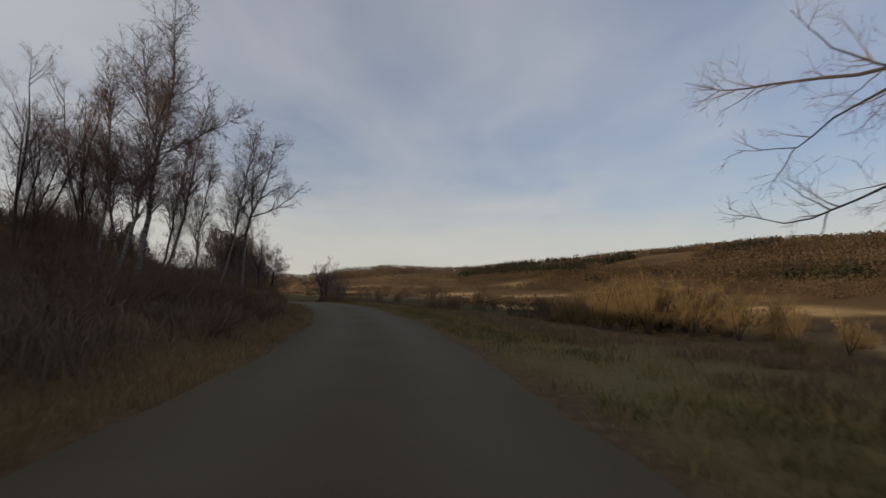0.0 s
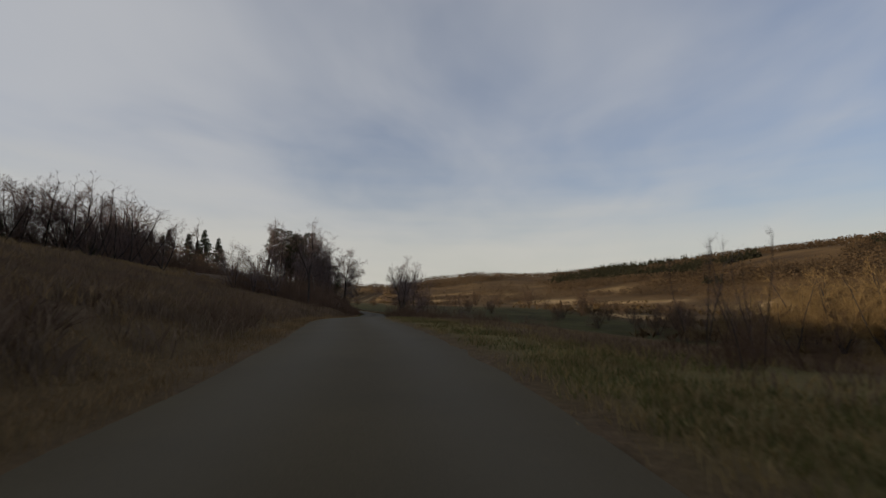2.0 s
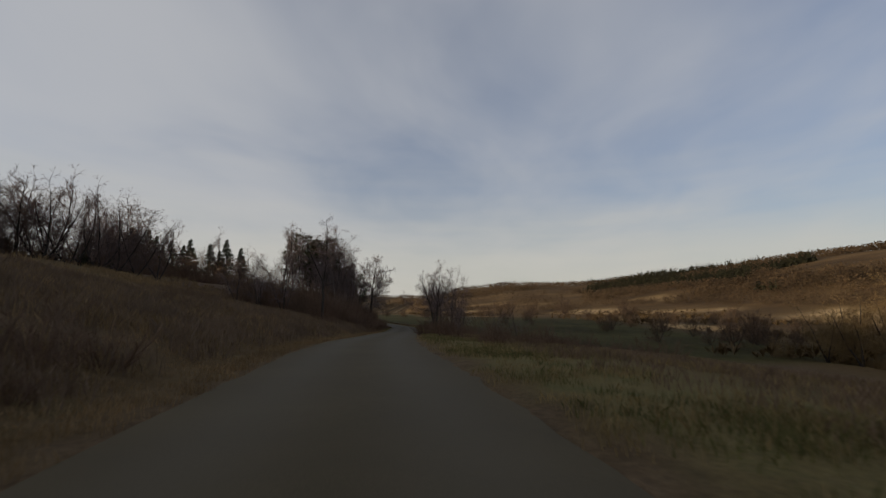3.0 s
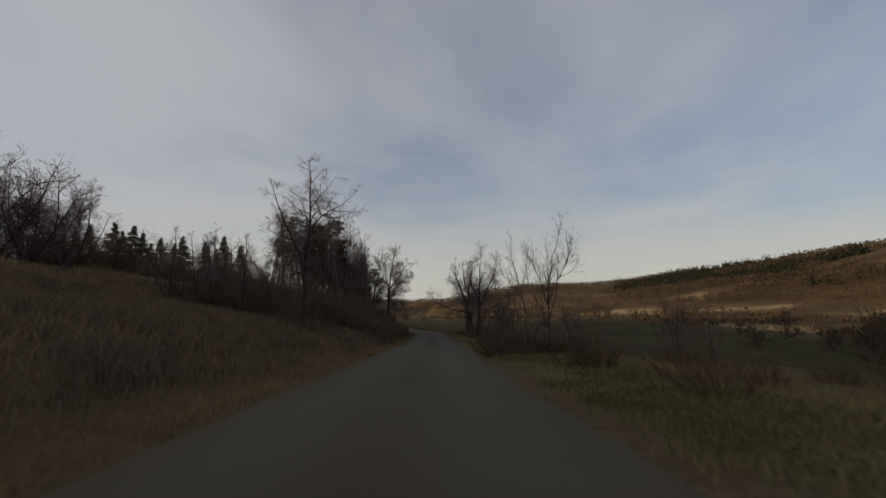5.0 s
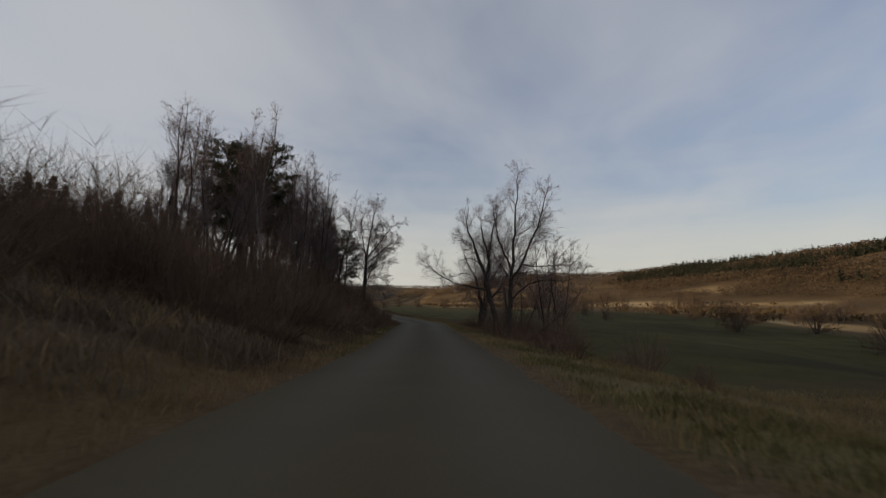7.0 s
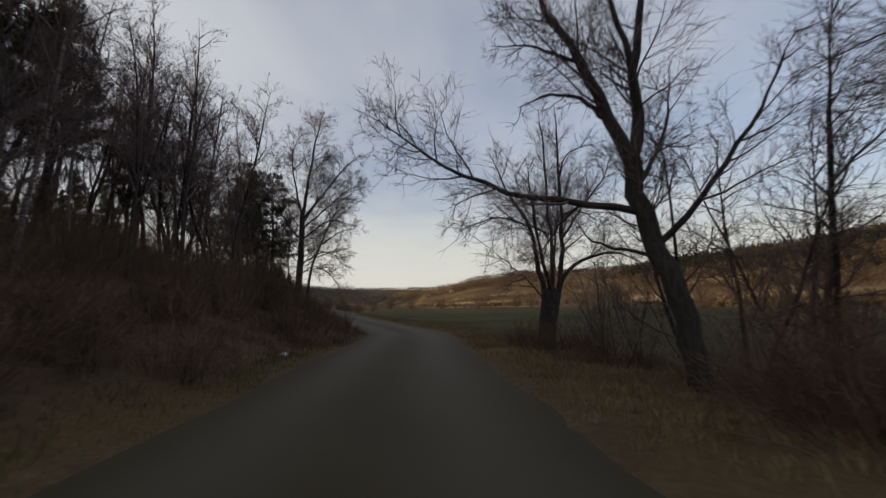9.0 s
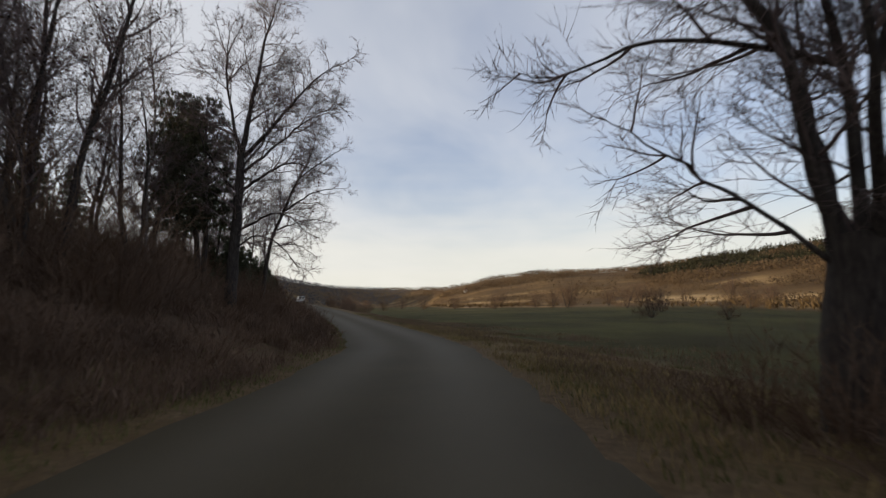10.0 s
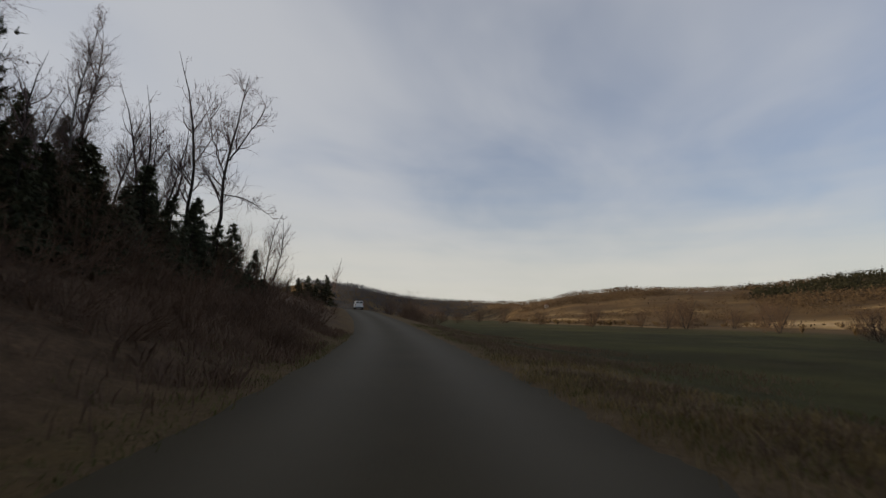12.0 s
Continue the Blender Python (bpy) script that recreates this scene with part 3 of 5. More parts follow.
def conifer(seed, tall, wide, kind):
    """A spruce (tiers of drooping boughs) or a pine (clear stem, rounded tufted crown)."""
    rng = np.random.default_rng(seed)
    wood, crown = Growth(), Growth()
    trunk = limb(rng, (0, 0, -0.3), (0, 0, 1), tall, 8, 0.02 if kind == "spruce" else 0.05, 0.05)
    wood.tube(trunk, [tall * 0.016 * (1 - 0.93 * k / 8) + 0.01 for k in range(9)], 7)
    first = 0.06 if kind == "spruce" else 0.30
    tiers = int(tall * (3.2 if kind == "spruce" else 1.7))
    for n in range(tiers):
        t = first + (0.985 - first) * n / tiers
        for _ in range(7 if kind == "spruce" else 5):
            p, d = at_line(trunk, min(0.99, t + rng.random() * 0.02))
            w = rng.random() * 2 * math.pi
            if kind == "spruce":
                size = wide * (1 - t) ** 1.05 * (0.75 + 0.4 * rng.random()) + 0.06
                way, lift = np.array((math.cos(w), math.sin(w), 0.05)), -0.05
            else:
                size = wide * (0.10 + 1.15 * math.sin(math.pi * min(1, (t - first) / (1 - first) * 0.72 + 0.27)) ** 0.8) * (0.4 + 0.6 * rng.random())
                way, lift = np.array((math.cos(w), math.sin(w), 0.10)), 0.035
            arm = limb(rng, p, way, size, 4, 0.08, lift)
            wood.tube(arm, [0.012 * size + 0.006, 0.01 * size + 0.004, 0.008, 0.006, 0.004], 3)
            tufts = int(5 + 9 * size) if kind == "spruce" else int(6 + 11 * size)
            for _ in range(tufts):
                q, dq = at_line(arm, (0.15 if kind == "spruce" else 0.45) + rng.random() * (0.85 if kind == "spruce" else 0.55))
                q = q + rng.normal(0, 0.05 if kind == "spruce" else 0.2, 3) * np.array((1, 1, 0.45))
                for _ in range(5):
                    tip = q + unit(aside(rng, dq, radians(20 + 60 * rng.random())) + np.array((0, 0, -0.25 if kind == "spruce" else 0.25))) * (0.22 + 0.22 * rng.random()) * (0.6 + 0.4 * min(1, size))
                    crown.blade(q, tip, 0.036, rng.normal(0, 0.02, 3))
    return wood.data(), crown.data()


def conifer_thing(name, made, label, group=""):
    root = tagged(new(name), label, "tree", group)
    part("trunk", made[0], BARK, root)
    part("foliage", made[1], NEEDLE, root)
    return root


def shrub(seed, tall, wide, stems, twigs, lift=0.08, fine=0.006):
    rng = np.random.default_rng(seed)
    g, fuzz = Growth(), Growth()
    for _ in range(stems):
        w, out = rng.random() * 2 * math.pi, rng.random() ** 0.5
        foot = np.array((math.cos(w), math.sin(w), 0)) * out * wide * 0.35
        foot[2] = -0.15
        way = np.array((math.cos(w) * out * wide / tall, math.sin(w) * out * wide / tall, 1.0)) + rng.normal(0, 0.12, 3)
        size = tall * (0.55 + 0.5 * rng.random()) * (1.15 - 0.5 * out)
        stem = limb(rng, foot, way, size, 4, 0.13, lift)
        g.tube(stem, [fine * 2.2 * (1 - 0.75 * k / 4) + fine * 0.4 for k in range(5)], 3, True)
        for _ in range(twigs):
            p, d = at_line(stem, 0.15 + 0.83 * rng.random())
            tw = limb(rng, p, aside(rng, d, radians(20 + 40 * rng.random())), size * (0.14 + 0.22 * rng.random()), 1, 0.15, lift)
            fuzz.tube(tw, [fine, 0], 3, True)
    return g.data(), fuzz.data()


def shrub_thing(name, made, mat, label, group=""):
    root = tagged(new(name), label, "shrub", group)
    part("stem", made[0], mat, root)
    part("crown", made[1], mat, root)
    return root


def place(x, y, turn=0.0, size=1.0, sink=0.0):
    m = pose(x, y, height(x, y) - sink, 0, 0, turn)
    return m @ Matrix.Diagonal((size, size, size, 1))


# ---- roadside trees ----
def copy_at(ob, m):
    """A copy at the pose and size m, whatever size the first one has."""
    return copy_thing(ob, m @ Matrix.Diagonal((1 / ob.scale[0], 1 / ob.scale[1], 1 / ob.scale[2], 1)))


def set_tops(make, tall, spots, seed=0):
    """The first spot takes the thing, the others copies. A spot: x, y, height of the top above the datum, and, if it matters, the turn."""
    rng = np.random.default_rng(seed)
    for k, (x, y, top, *turn) in enumerate(spots):
        s, d, _ = along(x, y)
        if d[0] > -30:      # tops go with the road's own rise
            top += float(np.interp(s[0], (30, 62, 66, 110), (0.3, 2.0, 2.0, 1.2)))
        size = max(0.25, (top - height(x, y)) / tall)
        m = place(x, y, turn[0] if turn else rng.random() * 360, size)
        if k == 0:
            make.matrix_basis = m
        else:
            copy_at(make, m)


# birches and alders on the bank where the shot begins
alder = tree_thing("alder_tree", bare_tree(11, 12, 0.085, stems=3, clear=0.25, limbs=26, boughs=8, twigs=8, angle=40, reach=0.34, lift=0.10, splay=0.16, fine=0.006),
                   BARK, TWIG, "slender leafless alder with several dark stems on the bank", "trees on the first bank")
set_tops(alder, 12, [(-18.9, 24.6, 13.0), (-20.1, 22.7, 11.3), (-17.8, 19.4, 10.6), (-21.5, 27.5, 12.0), (-23.5, 31.5, 9.5)])
birch = tree_thing("birch_tree", bare_tree(21, 13, 0.10, clear=0.30, limbs=46, boughs=8, twigs=9, angle=36, reach=0.22, lift=0.05, droop=0.02, lean=(0.10, 0.0), fine=0.0058),
                   BIRCH, BIRCH_TWIG, "slim white-barked birch without leaves on the bank", "birches on the first bank")
set_tops(birch, 13, [(-10.3, 14.5, 9.4, 0), (-14.3, 20.8, 11.6), (-14.0, 23.4, 12.6, 20), (-11.8, 24.5, 10.8, 0), (-16.2, 22.0, 12.6), (-17.4, 29.4, 7.5), (-13.6, 19.4, 10.4), (-11.0, 20.6, 7.6), (-15.4, 25.4, 11.0)])


def drawn_tree(name, seed, tall, at, lines, bark_mat, twig_mat, label, group="", **grown):
    """A tree whose stems and main limbs follow their own lines."""
    ob = tree_thing(name, bare_tree(seed, tall, lines[0][1], drawn=lines, **grown), bark_mat, twig_mat, label, group)
    ob.matrix_basis = place(*at)
    return ob


drawn_tree("tall_birch", 27, 12, (-12.2, 18.0), [
    ([(0.15, 0.1, -0.3), (0.27, 0.18, 0.4), (0.5, 0.34, 2.7), (0.62, 0.42, 4.8), (0.9, 0.6, 8.0), (0.8, 0.5, 12.0)], 0.12, 0.008),
    ([(0.6, 0.4, 5.2), (1.6, 1.0, 6.1), (3.2, 2.1, 7.6)], 0.035, 0.005),
    ([(0.65, 0.45, 5.2), (0.1, 0.4, 7.2), (-0.3, 0.2, 10.2)], 0.05, 0.006)],
    BIRCH, BIRCH_TWIG, "tall white-barked birch leaning out of the bank, without leaves", clear=0.25, limbs=56, boughs=8, twigs=8, angle=42, reach=0.38, lift=0.05, wander=0.10, fine=0.006)
drawn_tree("ash_tree", 33, 10.5, (-10.9, 26.1), [
    ([(-0.25, -0.1, -0.3), (-0.24, -0.1, 2.0), (-0.22, -0.1, 3.7), (0.0, 0.0, 4.9)], 0.10, 0.065),
    ([(0.0, 0.0, 4.8), (-0.08, 0.1, 7.1), (0.05, 0.0, 9.4)], 0.05, 0.006),
    ([(0.0, 0.0, 4.8), (0.65, 0.2, 6.7), (1.0, 0.4, 9.1)], 0.05, 0.006),
    ([(0.0, 0.0, 4.7), (1.2, 0.5, 5.3), (2.3, 0.9, 6.4)], 0.035, 0.005),
    ([(-0.1, 0.0, 4.5), (-0.9, 0.4, 5.8), (-1.3, 0.6, 7.4)], 0.035, 0.005)],
    BIRCH, BIRCH_TWIG, "young pale-barked leafless tree with upswept limbs, alone on the grassy bank", clear=0.6, limbs=34, boughs=7, twigs=7, angle=46, reach=0.44, lift=0.08, wander=0.10, fine=0.0068)

# the bough that hangs over the right verge at the very start
drawn_tree("roadside_tree", 47, 9.5, (9.6, 7.6), [
    ([(0.0, 0.0, -0.3), (0.0, 0.0, 3.0), (-0.1, 0.2, 6.0), (0.1, 0.3, 9.2)], 0.20, 0.02),
    ([(-0.05, 0.1, 5.0), (-0.6, 0.7, 5.8), (-1.1, 1.4, 6.2), (-2.1, 2.6, 6.5), (-2.9, 3.6, 6.8), (-3.5, 4.4, 7.3)], 0.06, 0.004),
    ([(-1.0, 1.2, 6.1), (-1.6, 2.0, 7.0), (-2.0, 2.6, 8.2)], 0.03, 0.004),
    ([(-0.05, 0.1, 5.4), (-0.7, 0.9, 6.0), (-1.6, 2.0, 5.5), (-2.1, 2.7, 5.05), (-2.8, 3.5, 5.2)], 0.04, 0.004),
    ([(0.0, 0.1, 3.4), (-0.7, 0.8, 4.1), (-1.2, 1.5, 3.9), (-2.2, 2.7, 3.35), (-2.9, 3.7, 3.9)], 0.04, 0.004)],
    BARK, TWIG, "leafless tree reaching out over the grass verge", clear=0.3, limbs=20, boughs=4, twigs=4, angle=46, reach=0.36, lift=0.05, wander=0.12, fine=0.005, sprigs=1)

# trees and dark conifers along the top of the left-hand slope
hilltop = tree_thing("hilltop_tree", bare_tree(52, 9, 0.12, stems=3, clear=0.10, limbs=24, boughs=8, twigs=6, angle=56, reach=0.46, lift=0.06, splay=0.40, fine=0.011, wander=0.12, sprigs=1),
                     BARK, BIRCH_TWIG, "round-crowned leafless tree on the brow of the slope", "trees on the brow")
set_tops(hilltop, 8.4, [(-68.6, 75.8, 15.6), (-67.0, 78.0, 17.6), (-65.5, 80.0, 17.8), (-63.8, 82.0, 16.8), (-61.1, 85.2, 15.4), (-79.6, 101.0, 21.3), (-76.5, 97.5, 19.0),
                      (-70.5, 71.0, 16.5), (-73.0, 66.0, 17.0), (-67.0, 128.8, 15.8), (-72.0, 124.0, 15.0), (-124.0, 173.0, 30.0), (-84.0, 108.0, 18.5), (-71.5, 90.0, 16.6), (-68.0, 73.5, 15.8), (-66.2, 81.5, 16.0), (-64.5, 79.0, 16.4), (-62.4, 84.0, 15.6), (-69.5, 76.5, 16.2), (-60.5, 87.5, 14.2), (-59.5, 90.0, 13.0), (-82.0, 104.5, 19.5), (-74.5, 94.0, 17.6)])
spruce = conifer_thing("spruce_tree", conifer(61, 10, 3.7, "spruce"), "dark green spruce on the brow of the slope", "conifers on the brow")
set_tops(spruce, 10, [(-141.4, 153.0, 28.4), (-139.0, 156.2, 29.2), (-135.5, 160.6, 28.8), (-134.0, 162.4, 26.9), (-127.0, 170.2, 26.8), (-119.4, 177.7, 27.4),
                      (-146.0, 149.0, 26.0), (-143.0, 151.0, 27.2), (-137.5, 158.5, 27.4), (-131.0, 166.0, 25.8), (-123.0, 174.5, 25.6), (-129.0, 168.5, 24.4), (-116.0, 181.0, 24.8), (-133.0, 164.0, 24.0), (-121.0, 176.5, 23.4)])

# the tall forked tree, the pine and the trees beyond them
drawn_tree("tall_forked_tree", 71, 12, (-34.6, 87.5), [
    ([(0.0, 0.0, -0.3), (0.0, 0.0, 1.0), (0.02, 0.0, 2.9), (0.0, 0.0, 4.3)], 0.15, 0.11),
    ([(0.0, 0.0, 4.1), (-0.23, -0.28, 5.1), (-0.65, -0.8, 6.5), (-1.05, -1.2, 7.8), (-1.5, -1.8, 9.9)], 0.085, 0.008),
    ([(0.0, 0.0, 4.1), (0.08, 0.1, 5.5), (0.2, 0.25, 7.5), (0.2, 0.25, 9.8), (0.1, 0.3, 11.7)], 0.10, 0.010),
    ([(0.12, 0.15, 6.6), (0.8, 1.0, 7.9), (1.6, 1.9, 8.7), (2.3, 2.8, 9.7)], 0.045, 0.005),
    ([(0.0, 0.05, 4.1), (0.5, 0.5, 4.2), (1.5, 1.7, 4.9)], 0.035, 0.005),
    ([(0.0, 0.0, 4.0), (-0.5, -0.6, 3.7), (-1.1, -1.3, 3.9)], 0.03, 0.005),
    ([(-0.4, -0.5, 5.9), (-1.05, -1.3, 6.2), (-1.6, -1.9, 6.6)], 0.035, 0.005),
    ([(0.15, 0.2, 7.2), (-0.5, 0.6, 8.2), (-0.9, 0.9, 9.4)], 0.04, 0.005),
    ([(0.1, 0.15, 6.0), (0.9, -0.3, 7.0), (1.7, -0.6, 8.0)], 0.04, 0.005),
    ([(0.2, 0.25, 8.2), (1.0, 0.9, 9.6), (1.6, 1.3, 10.6)], 0.035, 0.005)],
    BARK, TWIG, "tall forked grey-brown tree with crooked bare boughs", clear=0.85, limbs=28, boughs=8, twigs=7, angle=58, reach=0.46, lift=0.02, droop=0.03, wander=0.17, fine=0.0068)
pine = conifer_thing("pine_tree", conifer(81, 13, 2.5, "pine"), "dense dark green pine among bare trees", "roadside pines")
set_tops(pine, 13, [(-59.8, 128.6, 17.6), (-53.4, 120.3, 15.4), (-55.3, 124.6, 16.8), (-57.0, 123.0, 12.5), (-61.5, 132.0, 17.5), (-63.5, 126.0, 18.0), (-58.6, 136.0, 12.5), (-56.8, 146.0, 10.9), (-60.0, 149.0, 13.2), (-61.2, 146.7, 12.0), (-66.0, 153.5, 13.0), (-72.5, 156.5, 11.0)])
tall_birch = tree_thing("birch_tree", bare_tree(22, 14, 0.10, clear=0.25, limbs=34, boughs=7, twigs=7, angle=34, reach=0.22, lift=0.08),
                        BIRCH, BIRCH_TWIG, "tall slim birch behind the thicket", "birches in the roadside wood")
set_tops(tall_birch, 14, [(-50.6, 118.2, 17.0), (-47.0, 115.0, 14.2), (-56.7, 142.8, 15.5), (-53.6, 128.0, 15.5), (-49.0, 123.0, 14.5), (-69.5, 159.5, 12.5), (-67.0, 158.2, 10.5)])

# the roadside wood on the left
wood_tree = tree_thing("wood_tree", bare_tree(91, 13, 0.13, clear=0.30, limbs=24, boughs=8, twigs=7, angle=42, reach=0.30, lift=0.08, leaves=0.14, fine=0.0082, wander=0.11),
                       BARK, TWIG, "dark slender tree with a few withered leaves in the roadside wood", "trees of the roadside wood")
set_tops(wood_tree, 13, [(-46.5, 118.6, 10.5), (-51.4, 119.7, 15.0), (-58.8, 126.5, 14.5), (-53.5, 126.7, 13.4), (-56.9, 131.9, 14.4), (-54.5, 131.5, 12.8), (-50.0, 127.5, 11.0),
                         (-59.5, 118.0, 18.0), (-49.0, 111.5, 10.0), (-60.0, 136.5, 15.5), (-52.5, 136.0, 13.5), (-58.0, 140.0, 15.5), (-56.0, 128.5, 16.0), (-51.5, 131.5, 13.0), (-62.0, 122.0, 19.0), (-55.5, 119.0, 17.5), (-65.0, 134.0, 17.0), (-57.8, 130.0, 15.5), (-61.0, 129.5, 17.0), (-56.5, 125.0, 15.5), (-58.5, 134.5, 16.0), (-63.0, 137.5, 17.0), (-56.4, 133.1, 17.2), (-58.2, 138.4, 17.4)])
wood_tree_b = tree_thing("wood_tree", bare_tree(95, 13, 0.13, stems=2, clear=0.20, limbs=22, boughs=8, twigs=7, angle=40, reach=0.28, lift=0.09, leaves=0.12, splay=0.12, fine=0.0082, wander=0.11),
                         BARK, TWIG, "bare twin-stemmed tree in the roadside wood", "trees of the roadside wood")
set_tops(wood_tree_b, 13, [(-55.7, 135.7, 14.0), (-53.0, 135.3, 13.0), (-55.1, 140.5, 13.0), (-48.0, 121.3, 10.8), (-52.0, 123.5, 15.2), (-62.0, 131.0, 14.8), (-57.5, 122.0, 17.0),
                           (-64.5, 149.0, 13.0), (-63.5, 153.5, 12.0), (-61.5, 143.5, 14.2), (-66.0, 140.0, 15.5), (-55.0, 115.5, 17.5), (-59.0, 132.5, 16.5), (-57.0, 137.5, 15.0), (-50.5, 115.0, 14.5), (-60.5, 126.5, 16.0), (-53.5, 121.0, 16.0), (-54.6, 133.6, 15.8), (-56.9, 136.2, 17.0)])
drawn_tree("spreading_tree", 104, 15, (-52.3, 142.9), [
    ([(-0.1, 0.0, -0.3), (-0.08, 0.0, 1.5), (0.07, 0.07, 4.3), (0.13, 0.1, 7.1)], 0.27, 0.16),
    ([(0.13, 0.1, 6.9), (0.5, 0.37, 9.8), (0.9, 0.6, 12.6), (1.3, 1.0, 14.9)], 0.13, 0.010),
    ([(0.13, 0.1, 6.6), (1.3, 0.95, 8.5), (2.6, 1.8, 10.6), (3.8, 2.6, 11.9)], 0.10, 0.008),
    ([(0.13, 0.1, 6.9), (-0.3, -0.2, 9.2), (-0.5, -0.3, 11.0), (-0.4, -0.3, 12.8)], 0.08, 0.008),
    ([(0.1, 0.1, 5.2), (0.55, 0.4, 5.6), (1.8, 1.2, 6.6), (3.3, 2.3, 6.2)], 0.07, 0.006),
    ([(0.0, 0.0, 3.3), (0.5, 0.35, 3.7), (1.6, 1.1, 4.3), (2.8, 1.9, 3.1)], 0.055, 0.006),
    ([(0.1, 0.1, 5.9), (1.6, 0.6, 7.2), (2.9, 1.2, 8.6), (4.0, 1.8, 9.2)], 0.07, 0.006),
    ([(0.1, 0.1, 5.0), (-0.6, -0.9, 6.5), (-0.9, -1.6, 8.2)], 0.06, 0.006),
    ([(0.1, 0.1, 6.2), (0.3, 1.5, 8.0), (0.5, 2.2, 10.0)], 0.06, 0.006),
    ([(0.0, 0.0, 2.6), (1.0, 0.3, 3.2), (2.0, 0.8, 2.6), (2.6, 1.1, 1.6)], 0.04, 0.005)],
    BARK, TWIG, "large dark leafless tree leaning out at the wood's edge", clear=0.4, limbs=44, boughs=9, twigs=9, angle=46, reach=0.42, lift=0.02, wander=0.11, fine=0.0085)

drawn_tree("leaning_wood_tree", 107, 10.5, (-55.2, 148.6), [
    ([(0.0, 0.0, -0.3), (0.3, 0.0, 3.0), (1.3, 0.2, 6.0), (2.4, 0.6, 8.5), (3.0, 0.9, 10.4)], 0.14, 0.010),
    ([(1.2, 0.2, 5.6), (2.6, 1.2, 6.8), (4.1, 2.1, 7.1)], 0.05, 0.005),
    ([(0.8, 0.1, 4.5), (2.2, 1.2, 5.2), (3.4, 2.2, 5.0)], 0.045, 0.005),
    ([(2.0, 0.45, 7.5), (3.2, 1.4, 8.8), (4.2, 2.0, 9.6)], 0.045, 0.005),
    ([(1.6, 0.3, 6.6), (1.4, 1.8, 8.5), (1.5, 2.4, 10.0)], 0.045, 0.005),
    ([(0.6, 0.05, 3.6), (1.6, 0.9, 3.7), (2.6, 1.6, 3.0)], 0.035, 0.005),
    ([(1.0, 0.15, 5.2), (0.2, 1.2, 7.0), (-0.2, 1.6, 8.6)], 0.04, 0.005)],
    BARK, TWIG, "dark leafless tree leaning from the wood towards the road", clear=0.4, limbs=30, boughs=8, twigs=8, angle=46, reach=0.44, lift=0.04, wander=0.12, fine=0.0065)

# thinner trees among the large ones, and a stem that leans almost to the ground
verge_alder = tree_thing("slim_tree", bare_tree(151, 7, 0.07, stems=2, clear=0.2, limbs=22, boughs=7, twigs=6, angle=48, reach=0.36, lift=0.05, splay=0.2, wander=0.12),
                         BARK, TWIG, "slim leafless tree in the verge thicket", "slim verge trees")
set_tops(verge_alder, 7, [(-30.9, 125.9, 4.8), (-29.9, 125.4, 4.2), (-28.2, 126.4, 6.4), (-26.8, 123.5, 5.6), (-27.6, 128.5, 5.0), (-39.7, 87.8, 6.6), (-42.3, 86.8, 6.8), (-44.0, 90.0, 7.4), (-41.2, 90.6, 6.4), (-45.8, 87.6, 7.6)])
leaning_stem = tree_thing("leaning_willow", bare_tree(157, 5.6, 0.11, clear=0.3, limbs=12, boughs=5, twigs=5, angle=50, reach=0.34, lift=0.08, lean=(1.5, 0.2), wander=0.10),
                          BARK, TWIG, "bare willow leaning almost to the ground beside the verge trees")
leaning_stem.matrix_basis = place(-28.9, 116.3, 10, 1.0)

